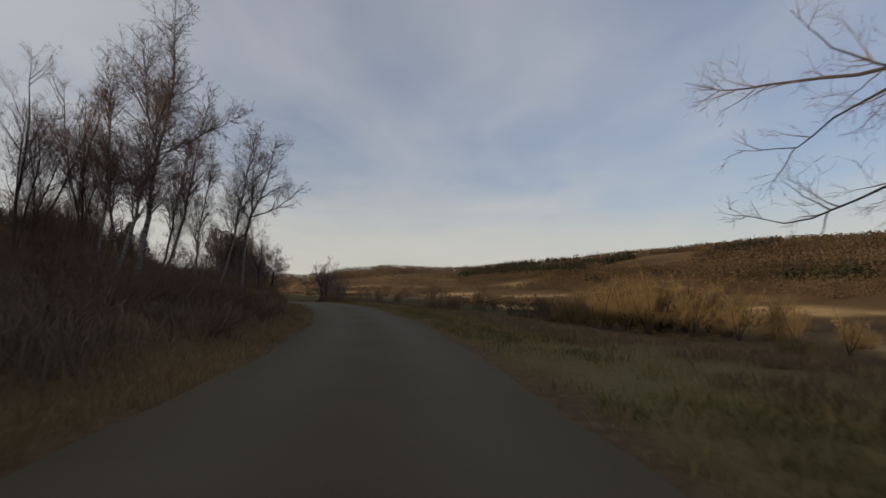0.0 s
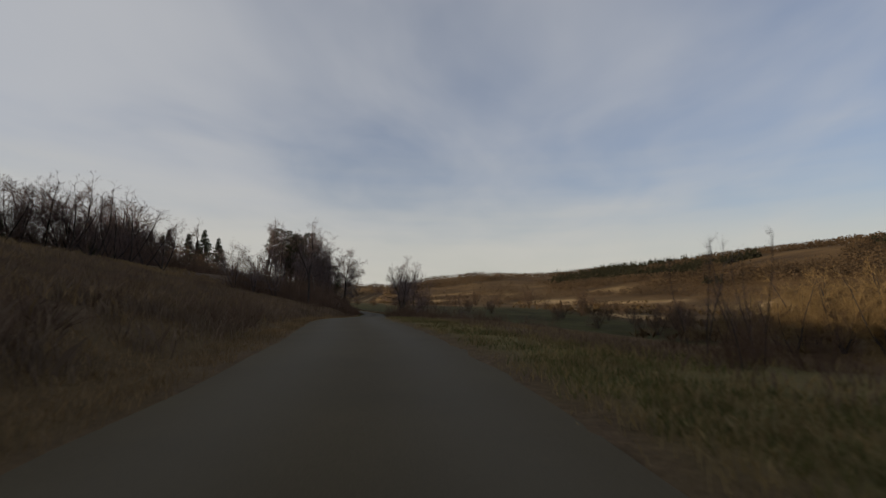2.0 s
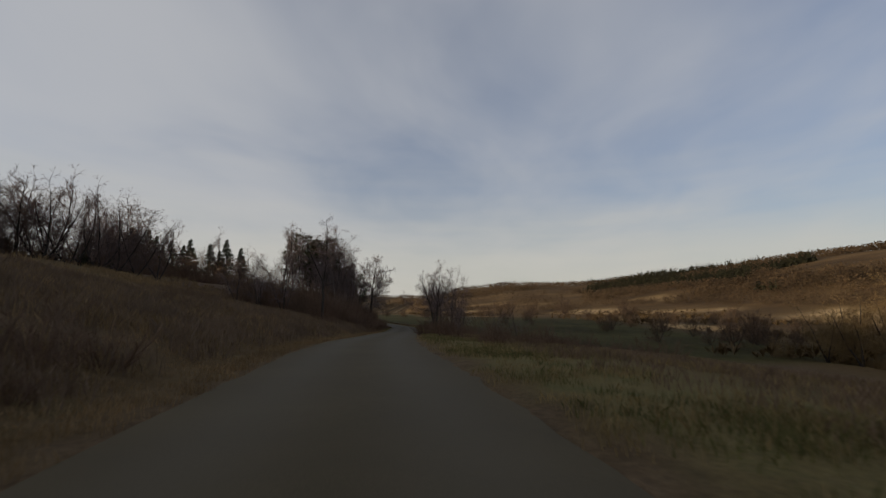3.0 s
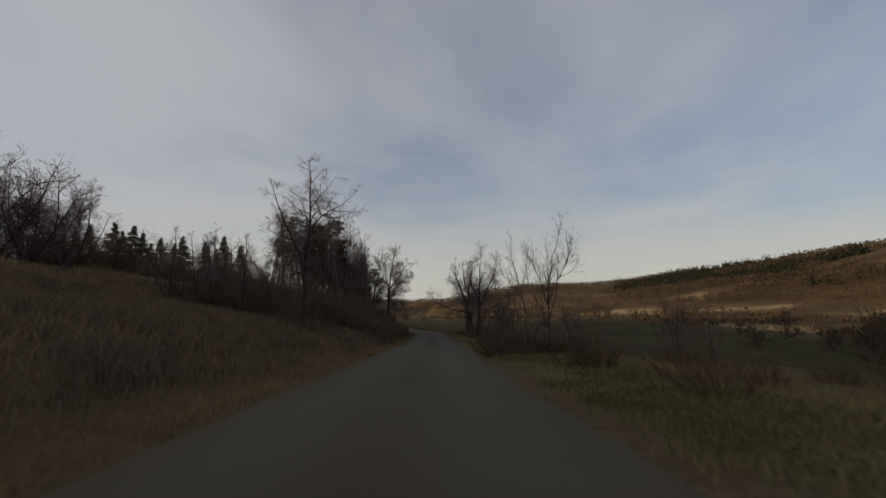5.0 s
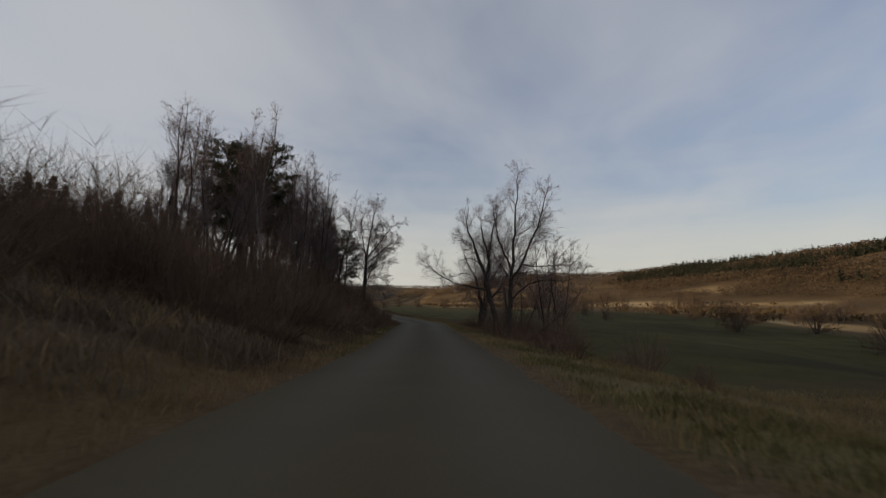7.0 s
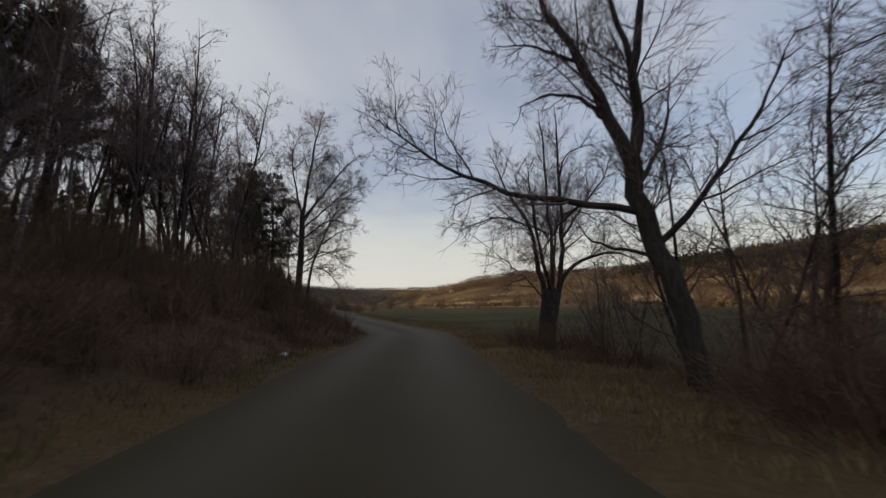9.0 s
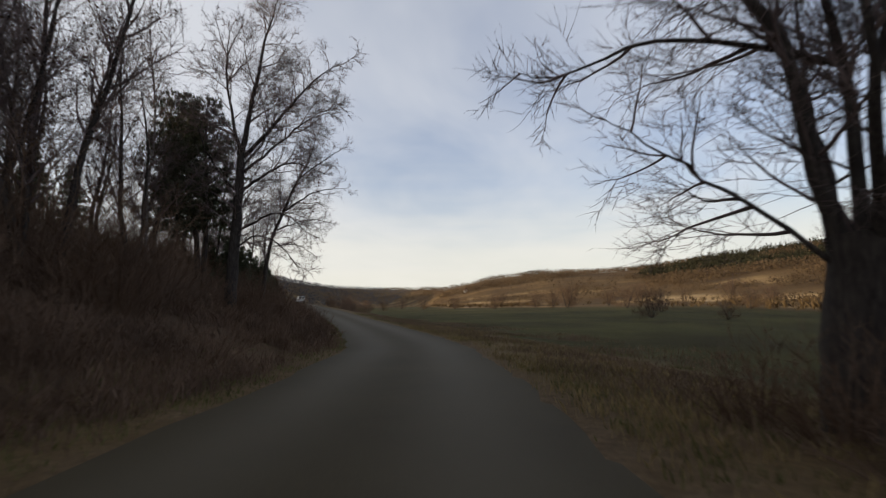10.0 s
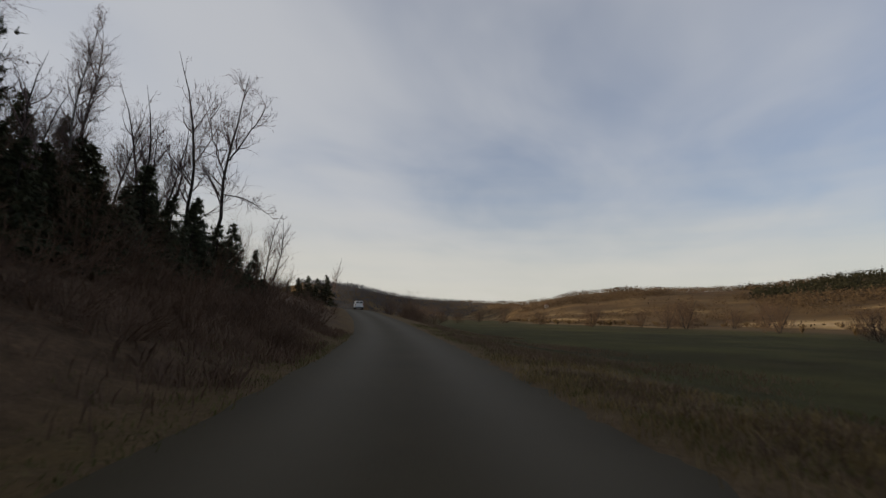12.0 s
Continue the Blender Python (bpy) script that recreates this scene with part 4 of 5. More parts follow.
# three large trees on the right-hand verge
drawn_tree("leaning_tree", 112, 12, (-31.6, 122.9), [
    ([(0.2, -0.05, -0.3), (-0.03, 0.0, 1.1), (-0.21, 0.04, 2.1), (-0.53, 0.1, 3.0), (-0.72, 0.15, 3.95), (-0.77, 0.15, 4.7)], 0.24, 0.17),
    ([(-0.77, 0.16, 4.5), (-1.1, 0.1, 5.35), (-1.45, 0.0, 6.2), (-1.9, 0.3, 7.5), (-2.4, 0.5, 8.6), (-2.3, 0.6, 10.2)], 0.15, 0.010),
    ([(-0.77, 0.16, 4.5), (-0.56, 0.3, 5.5), (-0.5, 0.5, 6.9), (-0.2, 0.4, 8.4), (0.3, 0.5, 10.4)], 0.14, 0.010),
    ([(-0.54, 0.25, 5.6), (-0.75, -0.1, 6.9), (-1.0, -0.2, 8.0), (-1.2, -0.1, 9.6)], 0.09, 0.008),
    ([(-0.65, 0.14, 3.45), (-1.65, -0.1, 3.65), (-2.6, -0.15, 3.8), (-3.6, -0.3, 4.15), (-4.7, -0.2, 4.8), (-6.1, 0.0, 6.1)], 0.08, 0.006),
    ([(-1.15, 0.1, 5.4), (-1.7, -0.1, 5.85), (-2.3, -0.3, 5.9), (-2.9, -0.4, 5.7)], 0.06, 0.006),
    ([(-1.6, 0.15, 6.7), (-2.6, 0.6, 7.5), (-3.6, 0.9, 7.85)], 0.05, 0.005),
    ([(-0.4, 0.1, 2.8), (0.26, -0.1, 3.45), (0.87, -0.3, 4.3), (1.4, -0.4, 5.1), (2.0, -0.5, 6.4)], 0.07, 0.006),
    ([(-0.45, 0.1, 2.6), (-1.0, 0.3, 2.75), (-1.6, 0.5, 3.0), (-1.9, 0.5, 3.5)], 0.045, 0.005),
    ([(-0.7, 0.15, 4.0), (-0.2, 1.0, 4.8), (0.3, 1.9, 6.0), (0.5, 2.4, 7.4)], 0.06, 0.006)],
    BARK, TWIG, "dark leafless tree with a leaning trunk and a long low bough", "trees on the grass verge", clear=0.5, limbs=32, boughs=9, twigs=8, angle=46, reach=0.42, lift=0.05, wander=0.12, fine=0.0055)
drawn_tree("forked_tree", 118, 11.5, (-29.7, 117.8), [
    ([(-0.2, 0.0, -0.3), (-0.16, 0.0, 0.6), (-0.06, 0.0, 2.2), (0.06, 0.0, 4.1)], 0.18, 0.14),
    ([(0.05, 0.0, 3.9), (-0.15, 0.1, 5.1), (-0.7, 0.2, 6.4), (-1.05, 0.1, 7.9), (-1.2, 0.2, 9.4)], 0.09, 0.008),
    ([(0.06, 0.0, 4.0), (0.22, -0.1, 5.8), (0.42, -0.2, 7.8), (0.6, 0.0, 11.2)], 0.11, 0.008),
    ([(0.08, 0.0, 4.0), (0.69, -0.1, 4.75), (1.3, -0.3, 6.1), (1.8, -0.3, 7.2), (2.6, -0.2, 10.0)], 0.10, 0.008),
    ([(0.8, -0.1, 4.9), (1.7, -0.5, 4.7), (2.9, -0.7, 4.75), (3.9, -0.6, 4.75)], 0.045, 0.005),
    ([(-0.02, 0.0, 2.5), (1.0, -0.3, 3.4), (2.0, -0.5, 3.8), (3.5, -0.5, 3.75), (4.5, -0.5, 4.1)], 0.055, 0.005),
    ([(0.3, 0.0, 4.25), (1.7, 0.4, 4.5), (2.6, 0.7, 4.4)], 0.04, 0.005),
    ([(0.0, 0.0, 3.6), (-0.5, 0.3, 4.7), (-1.1, 0.5, 5.4), (-1.5, 0.6, 6.5)], 0.05, 0.005),
    ([(0.0, 0.0, 3.0), (0.3, 0.9, 3.9), (0.4, 1.8, 5.2), (0.3, 2.2, 6.5)], 0.05, 0.005)],
    BARK, TWIG, "tall leafless tree forking into upright stems on the grass verge", "trees on the grass verge", clear=0.5, limbs=34, boughs=9, twigs=8, angle=44, reach=0.48, lift=0.04, wander=0.12, fine=0.0058)
drawn_tree("pollard_willow", 123, 10, (-34.6, 132.9), [
    ([(-0.25, 0.0, -0.3), (-0.17, 0.0, 0.8), (-0.08, 0.0, 1.4), (0.08, 0.0, 2.35)], 0.36, 0.38),
    ([(0.3, 0.0, 2.0), (0.54, 0.0, 3.7), (0.6, 0.1, 5.5), (0.65, 0.1, 7.6), (0.6, 0.2, 10.0)], 0.115, 0.010),
    ([(0.08, 0.1, 2.1), (0.17, 0.2, 4.35), (0.05, 0.3, 6.5), (0.06, 0.3, 8.0), (-0.1, 0.3, 10.0)], 0.095, 0.010),
    ([(-0.2, 0.0, 2.1), (-0.39, -0.1, 3.5), (-0.66, -0.2, 4.95), (-1.33, -0.2, 6.1), (-2.2, -0.2, 8.2)], 0.12, 0.008),
    ([(0.1, 0.15, 4.6), (-0.9, 0.3, 5.15), (-2.1, 0.6, 5.55), (-3.3, 0.7, 5.3), (-4.2, 0.8, 5.5)], 0.055, 0.005),
    ([(0.35, -0.1, 2.2), (0.7, -0.2, 3.0), (1.5, -0.4, 3.5), (2.5, -0.4, 3.65), (3.5, -0.4, 3.2)], 0.10, 0.006),
    ([(0.58, 0.1, 5.3), (1.4, 0.5, 5.55), (2.4, 0.7, 4.85)], 0.05, 0.005),
    ([(0.63, 0.1, 7.0), (1.05, 0.3, 8.0), (2.3, 0.3, 8.3)], 0.04, 0.005),
    ([(0.56, 0.05, 4.3), (1.3, -0.5, 5.3), (2.2, -0.9, 6.4), (2.7, -1.0, 7.6)], 0.05, 0.005),
    ([(-0.25, 0.0, 2.0), (-1.0, 0.4, 2.9), (-2.0, 0.6, 3.8), (-2.9, 0.7, 4.6)], 0.04, 0.005),
    ([(0.05, 0.2, 2.1), (0.2, 1.2, 3.8), (0.4, 1.9, 5.6), (0.5, 2.1, 7.4)], 0.09, 0.006),
    ([(0.1, -0.2, 2.1), (-0.2, -1.1, 3.8), (-0.4, -1.6, 5.5), (-0.5, -1.8, 7.2)], 0.09, 0.006)],
    BARK, TWIG, "old pollard willow with a thick short bole and upright stems", "trees on the field side", clear=0.7, limbs=30, boughs=8, twigs=7, angle=50, reach=0.46, lift=0.06, wander=0.11, fine=0.0056)

# the bare trees on the bank at the end of the shot
drawn_tree("bank_tree", 137, 11.5, (-68.2, 166.0), [
    ([(-0.3, -0.3, -0.3), (-0.16, -0.2, 3.4), (-0.08, -0.1, 5.0), (0.0, 0.0, 6.8), (0.35, 0.45, 11.4)], 0.12, 0.008),
    ([(-0.08, -0.1, 4.8), (0.7, 0.85, 4.6), (1.6, 2.0, 3.7)], 0.03, 0.004),
    ([(0.0, 0.0, 6.6), (0.65, 0.8, 8.7), (1.1, 1.4, 10.3)], 0.045, 0.005),
    ([(-0.05, -0.05, 5.6), (-0.6, -0.6, 7.6), (-0.8, -0.9, 9.6)], 0.035, 0.005)],
    BARK, TWIG, "bare tree with one drooping bough on the steep bank", "trees on the steep bank", clear=0.35, limbs=26, boughs=6, twigs=5, angle=46, reach=0.46, lift=0.06, wander=0.10, fine=0.009)
end_tree = tree_thing("bank_tree", bare_tree(131, 10, 0.10, clear=0.22, limbs=18, boughs=6, twigs=5, angle=42, reach=0.28, lift=0.10),
                      BARK, TWIG, "thin leafless tree on the steep bank", "trees on the steep bank")
set_tops(end_tree, 10, [(-69.3, 164.7, 12.2), (-68.1, 158.0, 9.9), (-66.4, 156.8, 7.4), (-69.0, 160.8, 8.4), (-69.4, 162.1, 8.2), (-69.8, 163.3, 9.0), (-70.8, 163.6, 9.2), (-70.2, 162.6, 10.0), (-72.5, 164.5, 11.5), (-73.0, 160.5, 11.0), (-75.0, 167.0, 11.5),
                        (-70.0, 156.0, 9.5), (-133.5, 254.0, 17.0), (-81.0, 181.0, 9.5), (-83.5, 184.5, 10.0), (-74.5, 157.0, 12.0)])
bank_spruce = conifer_thing("young_spruce", conifer(64, 6, 2.3, "spruce"), "young dark spruce on the steep bank", "spruces on the steep bank")
set_tops(bank_spruce, 6, [(-61.7, 155.0, 3.6), (-63.4, 156.3, 4.2), (-62.3, 157.0, 3.4), (-64.8, 158.0, 5.1), (-63.7, 158.6, 3.7), (-65.8, 160.4, 5.3), (-64.9, 161.0, 4.0), (-66.4, 163.0, 4.5), (-67.0, 164.8, 3.8),
                           (-69.3, 167.5, 4.6), (-70.9, 170.6, 3.6), (-66.5, 158.5, 5.8), (-67.5, 161.5, 5.8), (-65.2, 155.4, 5.6), (-61.0, 152.3, 4.6), (-63.2, 153.4, 5.0), (-66.0, 153.0, 7.0), (-68.4, 164.6, 5.2),
                           (-112.4, 219.2, 7.4), (-111.2, 220.4, 7.9), (-110.3, 222.0, 7.6), (-109.2, 223.5, 8.4), (-113.5, 217.5, 6.6)])

# the fanning willow and saplings on the right verge midway
UNDER = []
drawn_tree("willow_shrub", 145, 5.6, (-18.65, 81.75), [
    ([(0.0, 0.0, -0.2), (0.05, 0.0, 1.2), (0.08, 0.0, 2.45), (0.2, 0.0, 3.5), (0.5, 0.0, 4.7), (0.85, 0.0, 5.8)], 0.036, 0.004),
    ([(0.05, 0.0, 2.2), (-0.28, 0.1, 3.4), (-0.68, 0.1, 4.4), (-0.9, 0.1, 5.2)], 0.022, 0.003),
    ([(0.08, 0.0, 2.3), (0.7, -0.1, 3.6), (1.1, -0.1, 4.35), (1.3, 0.0, 5.2)], 0.022, 0.003),
    ([(0.07, 0.0, 1.9), (0.1, 0.3, 3.6), (0.05, 0.4, 5.2)], 0.022, 0.003),
    ([(0.06, 0.0, 1.5), (0.5, -0.4, 3.0), (0.6, -0.6, 4.4)], 0.020, 0.003),
    ([(0.03, 0.0, 1.3), (-0.5, -0.2, 2.6), (-0.9, -0.3, 3.6)], 0.020, 0.003)],
    BARK, TWIG, "many-stemmed leafless willow fanning up beside the road", clear=0.3, limbs=15, boughs=5, twigs=4, angle=30, reach=0.55, lift=0.10, wander=0.07, fine=0.004)
drawn_tree("willow_shrub", 146, 5.4, (-19.6, 81.9), [
    ([(0.05, 0.0, -0.2), (-0.03, 0.0, 2.0), (-0.27, 0.0, 3.4), (-0.6, 0.0, 4.6), (-0.5, 0.0, 5.4)], 0.03, 0.003),
    ([(-0.08, 0.0, 2.5), (-0.8, 0.1, 3.4), (-1.3, 0.1, 4.1)], 0.016, 0.003),
    ([(-0.15, 0.0, 3.0), (0.1, 0.2, 4.0), (0.15, 0.2, 4.9)], 0.016, 0.003)],
    BARK, TWIG, "slender leafless willow with upright shoots beside the road", clear=0.35, limbs=15, boughs=4, twigs=4, angle=30, reach=0.5, lift=0.10, wander=0.07, fine=0.004)
for k in range(9):
    UNDER.append((-19.4 + 2.2 * math.cos(2.4 * k) * (0.3 + k / 9), 81.9 + 2.2 * math.sin(2.4 * k) * (0.3 + k / 9), 0.62 + 0.03 * k))
sapling = tree_thing("sapling", bare_tree(141, 5.0, 0.020, stems=3, clear=0.20, limbs=20, boughs=6, twigs=5, angle=34, reach=0.32, lift=0.11, splay=0.42, fine=0.003, wander=0.08),
                     BARK, TWIG, "spindly leafless sapling with upright shoots beside the road", "verge saplings")
set_tops(sapling, 5.0, [(-17.4, 79.2, 1.6), (-20.2, 85.8, 1.9), (-14.0, 78.6, 1.8), (-12.5, 80.5, 1.8), (-15.5, 84.5, 1.4), (-13.0, 86.0, 1.6),
                        (-33.0, 127.3, 2.6), (-32.6, 126.2, 2.2), (-32.0, 128.4, 2.4), (-31.5, 131.0, 2.2), (-30.5, 127.0, 1.8)])
whip = tree_thing("whip_sapling", bare_tree(148, 3.4, 0.017, clear=0.3, limbs=9, boughs=3, twigs=3, angle=26, reach=0.22, lift=0.12, fine=0.003, wander=0.05),
                  BARK, TWIG, "single thin upright sapling in the roadside brush", "whip saplings")
set_tops(whip, 3.4, [(-1.1, 37.0, 2.4), (-0.6, 40.3, 2.6), (-0.5, 37.6, 2.5), (-1.2, 38.5, 2.3), (-1.3, 39.3, 2.0), (-0.2, 38.8, 2.2), (-0.4, 38.2, 2.0), (-0.9, 37.7, 2.1)])
UNDER += [(-35.3, 131.9, 0.6), (-34.2, 131.7, 0.65), (-35.9, 132.6, 0.55), (-33.4, 132.1, 0.7), (-32.6, 132.8, 0.75), (-33.0, 131.2, 0.6), (-34.8, 131.2, 0.45)]
UNDER += [(-33.9, 86.9, 0.8), (-34.4, 86.2, 0.7), (-33.4, 87.6, 0.75), (-35.2, 86.6, 0.85), (-33.2, 86.3, 0.6)]
UNDER += [(-1.0, 37.4, 0.5), (-0.3, 38.6, 0.55), (-1.3, 39.8, 0.45), (0.6, 37.8, 0.6), (0.4, 40.0, 0.5)]


# ---- thickets ----
def scatter(rng, n, s0, s1, d0, d1):
    """Places beside the road, between two runs and two distances to its left."""
    s, d = rng.uniform(s0, s1, n), rng.uniform(d0, d1, n)
    k = np.clip(np.searchsorted(RUN, s + START) - 1, 0, len(SEG) - 1)
    t = SEG[k] / SEG_LEN[k][:, None]
    p = LINE[k, :2] + t * (s + START - RUN[k])[:, None]
    return p[:, 0] - t[:, 1] * d, p[:, 1] + t[:, 0] * d


def thicket(things, n, seed, span, sizes):
    """Copies of the first shrubs over a stretch of verge."""
    rng = np.random.default_rng(seed)
    xs, ys = scatter(rng, n, *span)
    zs = land(xs, ys)
    for x, y, z in zip(xs, ys, zs):
        k = rng.uniform(*sizes)
        if math.hypot(x + 43.0, y - 127.2) < 1.9 or math.hypot(x + 42.2, y - 125.6) < 1.2:      # the littered gap
            continue
        copy_at(things[rng.integers(len(things))], pose(x, y, z - 0.05, 0, 0, rng.random() * 360) @ Matrix.Diagonal((k * rng.uniform(0.85, 1.3), k * rng.uniform(0.85, 1.3), k, 1)))


def brush_sheet(name, things, n, seed, span, sizes, label):
    """Low brush too tangled to count, over a stretch of verge: many shrubs in one mesh."""
    rng = np.random.default_rng(seed)
    xs, ys = scatter(rng, n, *span)
    zs = land(xs, ys)
    shapes = []
    for ob in things:
        shapes.append([(np.array([v.co for v in c.data.vertices]), [tuple(p.vertices) for p in c.data.polygons]) for c in ob.children])
    verts, faces, base = [], [], 0
    for x, y, z in zip(xs, ys, zs):
        k, a = rng.uniform(*sizes), rng.random() * 2 * math.pi
        turn = np.array(((math.cos(a), -math.sin(a), 0), (math.sin(a), math.cos(a), 0), (0, 0, 1))) * k * np.array((rng.uniform(0.9, 1.4), rng.uniform(0.9, 1.4), 1.0))
        for co, fs in shapes[rng.integers(len(shapes))]:
            verts.append(co @ turn.T + np.array((x, y, z - 0.05)))
            faces += [tuple(q + base for q in f) for f in fs]
            base += len(co)
    me = bpy.data.meshes.new(name)
    me.from_pydata(np.concatenate(verts).tolist(), [], faces)
    me.materials.append(BRUSH)
    tagged(new(name, me), label, "brush", kind="stuff")


brambles = []
for seed, tall, wide, text in ((201, 1.6, 1.7, "low tangled leafless bramble bush"), (202, 2.2, 1.8, "dark leafless bush of arching stems"), (203, 2.0, 2.2, "broad dark thicket bush without leaves")):
    b = shrub_thing("bramble_bush", shrub(seed, tall, wide, 46, 18, 0.03, 0.0062), BRUSH, text, "roadside brush")
    b.matrix_basis = place(*[(-9.0, 12.5), (-11.5, 14.5), (-10.5, 17.5)][seed - 201])
    brambles.append(b)
for x, y, k in UNDER:                                              # round the foot of the fanning willow
    copy_at(brambles[1], place(x, y, 90 * k, k))
thicket(brambles, 60, 1, (4, 26, 4.6, 12.5), (0.5, 1.0))          # first bank
brush_sheet("low_brush", brambles, 64, 2, (12, 52, 4.4, 15), (0.3, 0.65), "low leafless brush on the first bank")
thicket(brambles, 56, 3, (102, 140, 3.9, 9.5), (0.6, 1.15))       # foot of the wood
thicket(brambles, 90, 4, (140, 178, 3.9, 9), (0.35, 0.8))         # end bank
brush_sheet("low_brush", brambles, 26, 5, (172, 215, 5, 12), (0.5, 0.9), "leafless brush on the far bank")
thicket(brambles, 34, 6, (106, 136, -10, -4.4), (0.35, 0.75))      # round the right-hand trees
thicket(brambles, 40, 7, (62, 86, -15, -4.8), (0.4, 0.8))         # under the saplings
brush_sheet("low_brush", brambles, 32, 8, (-2, 48, -22, -9), (0.25, 0.5), "low brown brush on the slope to the valley")
brush_sheet("low_brush", brambles, 22, 9, (58, 95, 6, 20), (0.35, 0.6), "low brush on the grassy slope")
hawthorn = [shrub_thing("hawthorn_bush", shrub(211, 5.5, 3.2, 56, 20, 0.05, 0.0085), BRUSH, "tall dense dark hawthorn bush without leaves", "roadside hawthorns"),
            shrub_thing("hawthorn_bush", shrub(212, 4.8, 3.6, 56, 20, 0.04, 0.0085), BRUSH, "tall dense dark hawthorn bush without leaves", "roadside hawthorns")]
hawthorn[0].matrix_basis, hawthorn[1].matrix_basis = place(-41.5, 107.5), place(-43.0, 111.5)
thicket(hawthorn, 26, 10, (100, 146, 6.0, 13), (0.40, 0.68))
thicket(hawthorn, 34, 16, (100, 148, 10, 20), (0.6, 0.95))
thicket(hawthorn, 18, 11, (96, 120, 9, 22), (0.6, 0.95))
thicket(hawthorn, 24, 12, (146, 178, 8.5, 18), (0.35, 0.6))
thicket(hawthorn, 16, 15, (143, 166, 5.5, 10), (0.25, 0.42))
thicket(hawthorn, 14, 14, (110, 130, -10, -5.5), (0.35, 0.6))
thicket(hawthorn, 12, 13, (8, 28, 13, 22), (0.4, 0.7))
rng = np.random.default_rng(78)                                   # dense brush under the spruces of the steep bank
for k in range(16):
    copy_at(hawthorn[k % 2], place(rng.uniform(-75, -67), rng.uniform(156, 171), rng.random() * 360, rng.uniform(0.5, 0.8)))
for k in range(22):
    copy_at(hawthorn[k % 2], place(rng.uniform(-69, -61), rng.uniform(150, 165), rng.random() * 360, rng.uniform(0.4, 0.65)))
rng = np.random.default_rng(77)                                   # dark hedge along the brow of the left slope
HEDGE = np.array([(-72.0, 62.0), (-71.0, 78.0), (-81.0, 102.0), (-95.0, 140.0), (-112.0, 178.0), (-130.0, 208.0)])
for k in range(90):
    t = k / 89 * 4.999
    x, y = HEDGE[int(t)] + (t % 1) * (HEDGE[int(t) + 1] - HEDGE[int(t)]) + rng.normal(0, 1.6, 2)
    copy_at(hawthorn[k % 2], place(x, y, rng.random() * 360, rng.uniform(0.85, 1.5) * (0.78 if k < 36 else 1.1)))
for k in range(20):
    t = k / 19 * 2.6
    x, y = HEDGE[int(t)] + (t % 1) * (HEDGE[int(t) + 1] - HEDGE[int(t)]) + rng.normal(0, 1.4, 2)
    copy_at(bank_spruce, place(x, y, rng.random() * 360, rng.uniform(0.45, 0.8)))
for x, y, k in ((-88.6, 219.3, 0.8), (-90.5, 224.0, 0.9), (-93.0, 229.0, 0.8), (-96.0, 234.5, 0.9), (-97.7, 241.0, 0.8), (-98.0, 247.6, 0.9), (-103.0, 252.0, 0.9), (-93.5, 222.0, 0.7)):
    copy_at(hawthorn[0], place(x, y, x * 57, k))

# willows and bushes on the valley's floor
willow_tree = tree_thing("willow_tree", bare_tree(231, 14, 0.24, stems=3, clear=0.12, limbs=26, boughs=8, twigs=7, angle=50, reach=0.44, lift=0.06, splay=0.34, wander=0.11, fine=0.024, sprigs=1),
                         BARK, WILLOW_TWIG, "tall rounded willow with ochre leafless twigs by the stream", "willows by the stream")
set_tops(willow_tree, 14, [(45.5, 109.0, 8.2), (37.0, 117.0, 6.5), (49.5, 113.5, 8.6), (53.5, 106.0, 7.8), (58.0, 119.0, 8.5), (41.0, 122.0, 8.0), (32.5, 123.0, 4.5), (47.0, 121.0, 8.4), (63.0, 108.0, 5.5),
                           (30.5, 128.0, 3.5), (71.0, 99.0, 3.0), (66.0, 80.0, 1.0), (69.0, 70.0, 0.0), (80.0, 118.0, 5.0),
                           (43.0, 115.0, 8.0), (55.0, 112.0, 8.4), (51.0, 119.0, 8.8), (62.0, 115.0, 7.5), (66.0, 122.0, 8.0), (38.5, 126.0, 6.8), (60.0, 100.0, 5.0), (46.0, 128.0, 8.0), (35.0, 131.0, 5.0)])
willow = shrub_thing("willow_bush", shrub(221, 6.0, 5.6, 80, 20, 0.02, 0.016), WILLOW_TWIG, "rounded ochre willow bush without leaves by the stream", "valley willows")
willow.matrix_basis = place(64.0, 112.0, 0, 0.8)
rng = np.random.default_rng(66)
for x, y in zip(*scatter(rng, 16, 40, 125, -80, -62)):
    copy_at(willow, place(float(x), float(y), rng.random() * 360, rng.uniform(0.3, 0.75)))
for x, y, k in ((62.0, 84.0, 0.5), (66.0, 70.0, 0.6), (70.0, 104.0, 0.9), (78.0, 92.0, 0.8), (84.0, 120.0, 0.9)):
    copy_at(willow, place(x, y, 37 * x, k))
grey_bush = tree_thing("valley_bush", bare_tree(226, 6.8, 0.10, stems=4, clear=0.06, limbs=22, boughs=6, twigs=5, angle=58, reach=0.46, lift=0.05, splay=0.55, wander=0.12, fine=0.02, sprigs=0), BARK, BUSH_TWIG, "rounded reddish-brown leafless bush on the valley floor", "valley bushes")
grey_bush.matrix_basis = place(-26.8, 286.0, 0, 1.3)
rng = np.random.default_rng(67)
for x, y in zip(*scatter(rng, 14, 126, 172, -86, -56)):
    copy_at(grey_bush, place(float(x), float(y), rng.random() * 360, rng.uniform(0.5, 1.2)))
